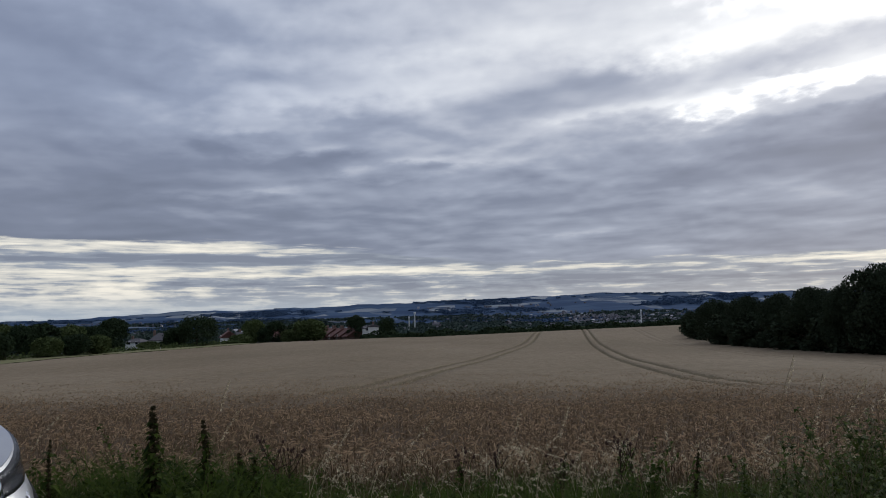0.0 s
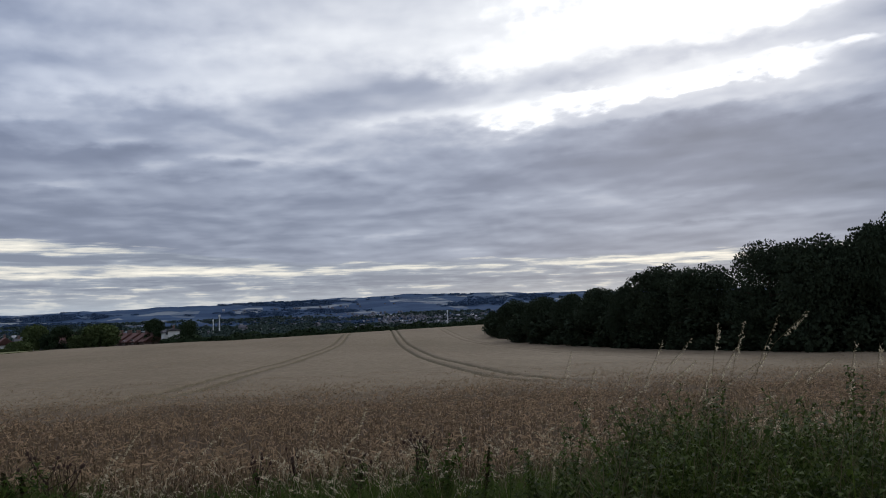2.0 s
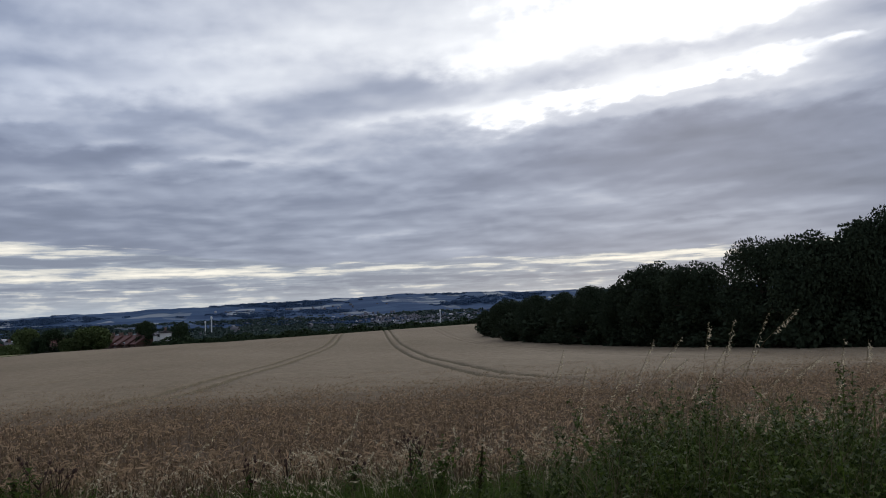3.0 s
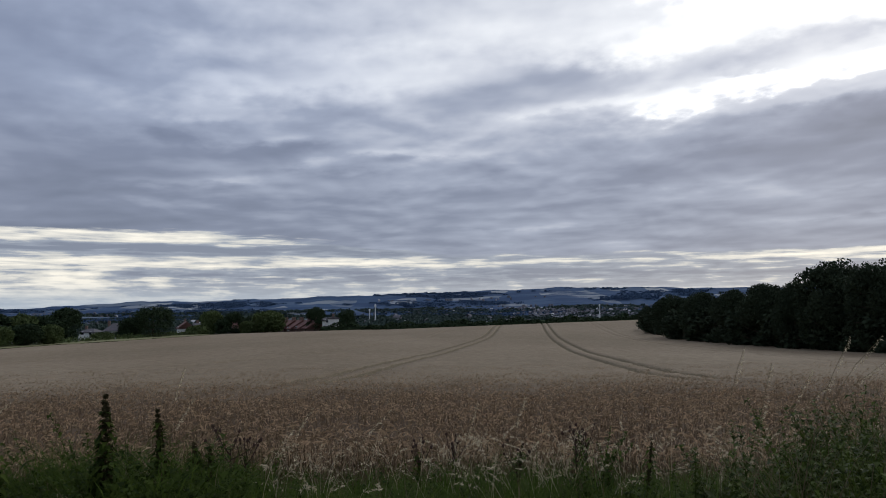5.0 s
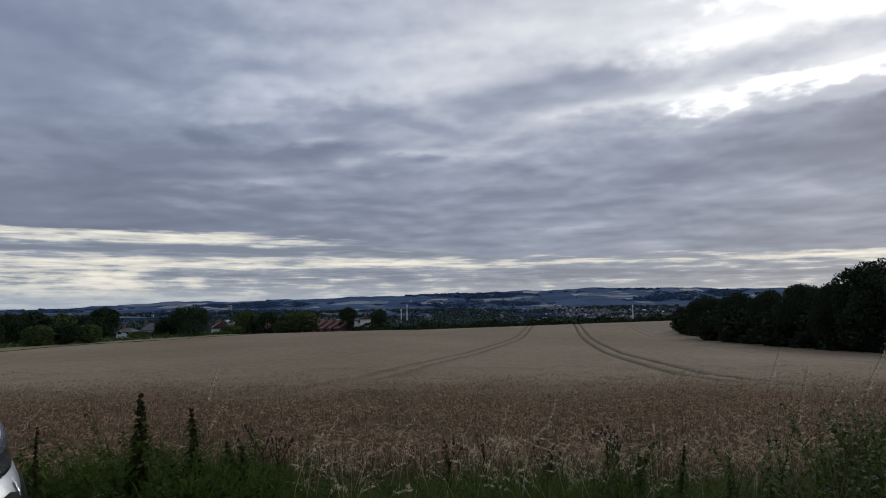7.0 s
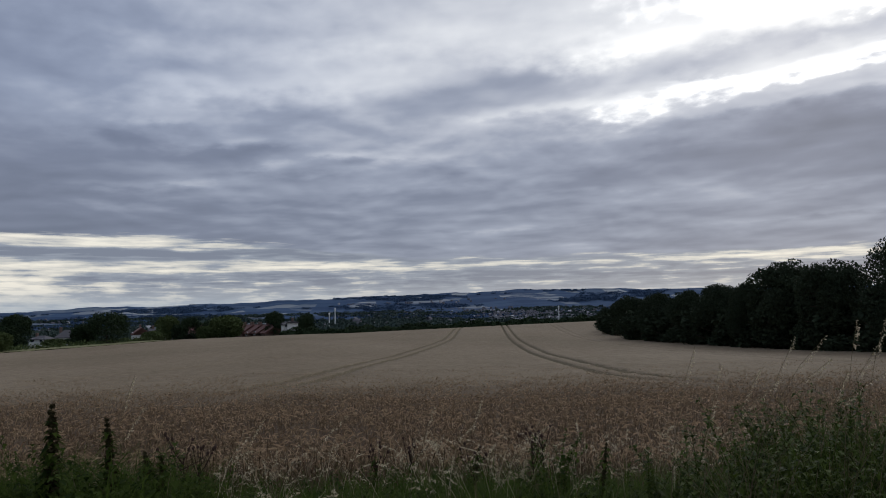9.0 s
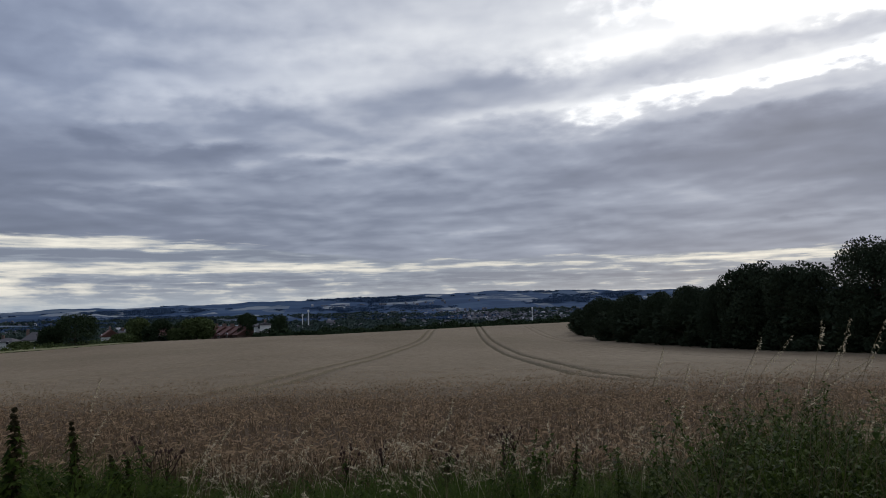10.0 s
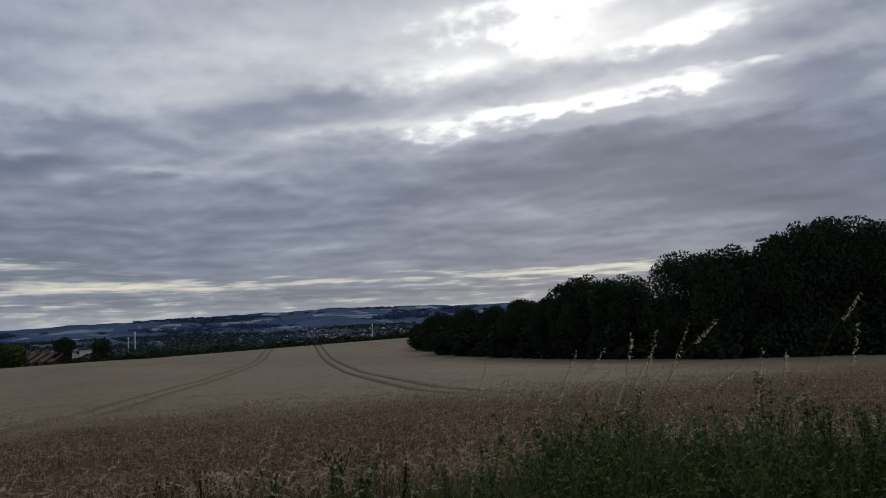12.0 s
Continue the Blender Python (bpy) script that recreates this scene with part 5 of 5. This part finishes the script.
def car_skin(a, v, out=0.0):
    """A point of the car's lower body: a round the plan from the nose, v from sill (0) to waist (1)."""
    a, v = np.asarray(a, float), np.asarray(v, float)
    c, s = np.cos(a), np.sin(a)
    inset = np.interp(v, [0, 0.06, 0.25, 0.50, 0.64, 0.74, 0.85, 0.95, 1.0], [0.12, 0.04, -0.02, -0.04, 0.0, 0.05, 0.075, 0.085, 0.11])
    x = (CAR_LONG - inset * 1.15 + out) * np.sign(c) * np.abs(c) ** (2 / POWER)
    y = (CAR_HALF - inset * 0.75 + out) * np.sign(s) * np.abs(s) ** (2 / POWER)
    z = 0.21 + (car_top(x, y) - 0.21) * v
    return np.stack([x, y, z], -1)


def car_patch(a0, a1, v_low, v_high, out, n=14, m=6):
    """A panel that follows the skin between two edges, with a turned-in rim."""
    t = np.linspace(0, 1, n)
    a = a0 + (a1 - a0) * t
    rows = [(0.0, out - 0.02), (0.0, out)] + [(k / m, out) for k in range(1, m)] + [(1.0, out), (1.0, out - 0.02)]
    P = []
    for k, o in rows:
        lo, hi = np.interp(t, *v_low), np.interp(t, *v_high)
        P.append(car_skin(a, lo + (hi - lo) * k, o))
    P = np.array(P)
    return grid(P[:, :, 0], P[:, :, 1], P[:, :, 2])


car = tagged(new("car"), "silver hatchback car parked on the verge, nose towards the lane", "car")
ang = np.concatenate([np.linspace(-np.pi, np.pi, 161)])
vv = np.array([0, 0.03, 0.08, 0.16, 0.25, 0.35, 0.45, 0.55, 0.66, 0.76, 0.86, 0.93, 0.97, 1.0])
P = car_skin(ang[None, :], vv[:, None])
part("body", grid(P[:, :, 0], P[:, :, 1], P[:, :, 2]), PAINT, car, smooth=True)
# bonnet with two creases, its edge following the body's shoulder
bx, by = np.meshgrid(np.linspace(0.0, 1.0, 20), np.linspace(-1, 1, 41), indexing="ij")
rim = car_skin(by * 1.24, np.full(by.shape, 0.998), 0.0)
half = rim[0, -1, 1]
xq = 0.70 + (rim[:, :, 0] - 0.70) * bx
yq = by * half + (rim[:, :, 1] - by * half) * bx
zq = car_top(xq, yq) + 0.004 + 0.050 * (1 - (yq / half) ** 2) * (1 - bx ** 3) + 0.020 * np.exp(-((np.abs(yq) - 0.50) / 0.05) ** 2) * (1 - bx ** 4)
v, f = grid(xq, yq, zq)
bonnet = part("bonnet", (v, f[:, ::-1]), PAINT, car, smooth=True)
# cabin: windscreen, roof and glass
cx = np.linspace(0.95, -2.0, 24)
cz = np.interp(cx, [-2.0, -1.55, -0.9, -0.2, 0.3, 0.95], [1.02, 1.36, 1.50, 1.53, 1.46, 1.03])
cy = np.linspace(-1, 1, 17)
CX, CY = np.meshgrid(cx, cy, indexing="ij")
CZ = 0.98 + (cz[:, None] - 0.98) * (1 - np.abs(CY) ** 5 * 0.97)
v, f = grid(CX, CY * (0.80 - 0.16 * ((cz[:, None] - 1.0) / 0.5).clip(0, 1)), CZ)
part("roof", (v, f), PAINT, car, smooth=True)
wx = np.linspace(0.88, 0.28, 8)
WX, WY = np.meshgrid(wx, np.linspace(-0.9, 0.9, 13), indexing="ij")
v, f = grid(WX, WY * 0.74, np.interp(WX, [0.3, 0.95], [1.46, 1.03]) + 0.02 - 0.03 * np.abs(WY) ** 4)
part("windscreen", (v, f), GLASS, car, smooth=True)
for side in (1, -1):
    A0, A1 = side * 0.38, side * 1.16
    head = part("headlight", car_patch(A0, A1, ([0, 0.4, 1], [0.76, 0.73, 0.78]), ([0, 0.5, 1], [0.97, 0.985, 0.985]), 0.012), LAMP_DARK, car, "dark wraparound headlight", True)
    part("lens", car_patch(A0 * 1.02, A1 * 0.98, ([0, 0.4, 1], [0.765, 0.735, 0.785]), ([0, 0.5, 1], [0.96, 0.975, 0.975]), 0.020), LENS, head, "clear lamp cover", True)
    bulb = car_skin(side * 0.55, 0.80, -0.035)
    bm = bmesh.new()
    bmesh.ops.create_uvsphere(bm, u_segments=14, v_segments=8, radius=0.045, matrix=Matrix.Translation(bulb) @ Matrix.Diagonal((0.5, 1, 1, 1)))
    part("reflector", bm, CHROME, head, "bright round reflector", True)
    part("chrome_strip", car_patch(side * 0.08, side * 0.36, ([0, 1], [0.42, 0.84]), ([0, 1], [0.48, 0.92]), 0.026, 12, 2), CHROME, car, "chrome strip", True)
    part("fog_lamp_recess", car_patch(side * 0.44, side * 0.62, ([0, 0.5, 1], [0.14, 0.20, 0.36]), ([0, 0.5, 1], [0.60, 0.60, 0.55]), 0.008, 10, 4), BLACK, car, "black fog lamp recess", True)
    part("fog_lamp_trim", car_patch(side * 0.62, side * 0.655, ([0, 1], [0.20, 0.40]), ([0, 1], [0.64, 0.66]), 0.008, 5, 4), CHROME, car, "chrome trim", True)
part("grille", car_patch(-0.32, 0.32, ([0, 0.5, 1], [0.62, 0.36, 0.62]), ([0, 0.5, 1], [0.88, 0.93, 0.88]), 0.010, 36, 6), BLACK, car, "black grille", True)
for k in range(5):
    vz = 0.47 + 0.07 * k
    part("grille_bar", car_patch(-0.20, 0.20, ([0, 1], [vz, vz]), ([0, 1], [vz + 0.012, vz + 0.012]), 0.018, 24, 2), BLACK, car, smooth=True)
part("lower_intake", car_patch(-0.34, 0.34, ([0, 1], [0.08, 0.08]), ([0, 1], [0.26, 0.26]), 0.006, 20, 4), BLACK, car, "black lower intake", True)
bm = bmesh.new()
pl = car_skin(0.0, 0.33, 0.03)
box(bm, pl[0] - 0.01, -0.26, pl[2] - 0.055, pl[0] + 0.012, 0.26, pl[2] + 0.055, 0.006)
plate = part("number_plate", bm, RENDER_WHITE, car, "white number plate")
for k in range(7):
    kk = -0.21 + 0.065 * k + (0.03 if k > 3 else 0)
    part("bar", box(bmesh.new(), pl[0] + 0.012, kk - 0.02, pl[2] - 0.035, pl[0] + 0.016, kk + 0.02, pl[2] + 0.035), BLACK, plate)
for wx0 in (1.30, -1.32):
    for side in (1, -1):
        c0 = Vector((wx0, side * 0.75, 0.31))
        spin = Matrix.Translation(c0) @ Matrix.Rotation(radians(90), 4, "X")
        bm = bmesh.new()
        ring = [(0.20, 0.10), (0.27, 0.11), (0.31, 0.085), (0.315, 0.0), (0.31, -0.085), (0.27, -0.11), (0.20, -0.10)]
        vs = [[bm.verts.new(spin @ Vector((r * math.cos(q), r * math.sin(q), o))) for r, o in ring] for q in np.linspace(0, 2 * math.pi, 28, endpoint=False)]
        for i in range(28):
            for j in range(6):
                bm.faces.new((vs[i][j], vs[(i + 1) % 28][j], vs[(i + 1) % 28][j + 1], vs[i][j + 1]))
        wheel = part("wheel", bm, RUBBER, car, "black tyre", True)
        bm = bmesh.new()
        bmesh.ops.create_cone(bm, cap_ends=True, segments=28, radius1=0.205, radius2=0.205, depth=0.03, matrix=spin @ Matrix.Translation((0, 0, -0.085 * side)))
        part("rim", bm, STEEL, wheel, "silver rim")
# the nose corner stands at this place, turned a little across the verge
heading = radians(-40)
corner = car_skin(0.80, 0.95)
turned = Matrix.Rotation(heading, 4, "Z")
shift = Vector((*spot(-27.15, 5.75), 0.0)) - turned @ Vector((corner[0], corner[1], 0.0))
car.matrix_basis = Matrix.Translation(shift) @ turned
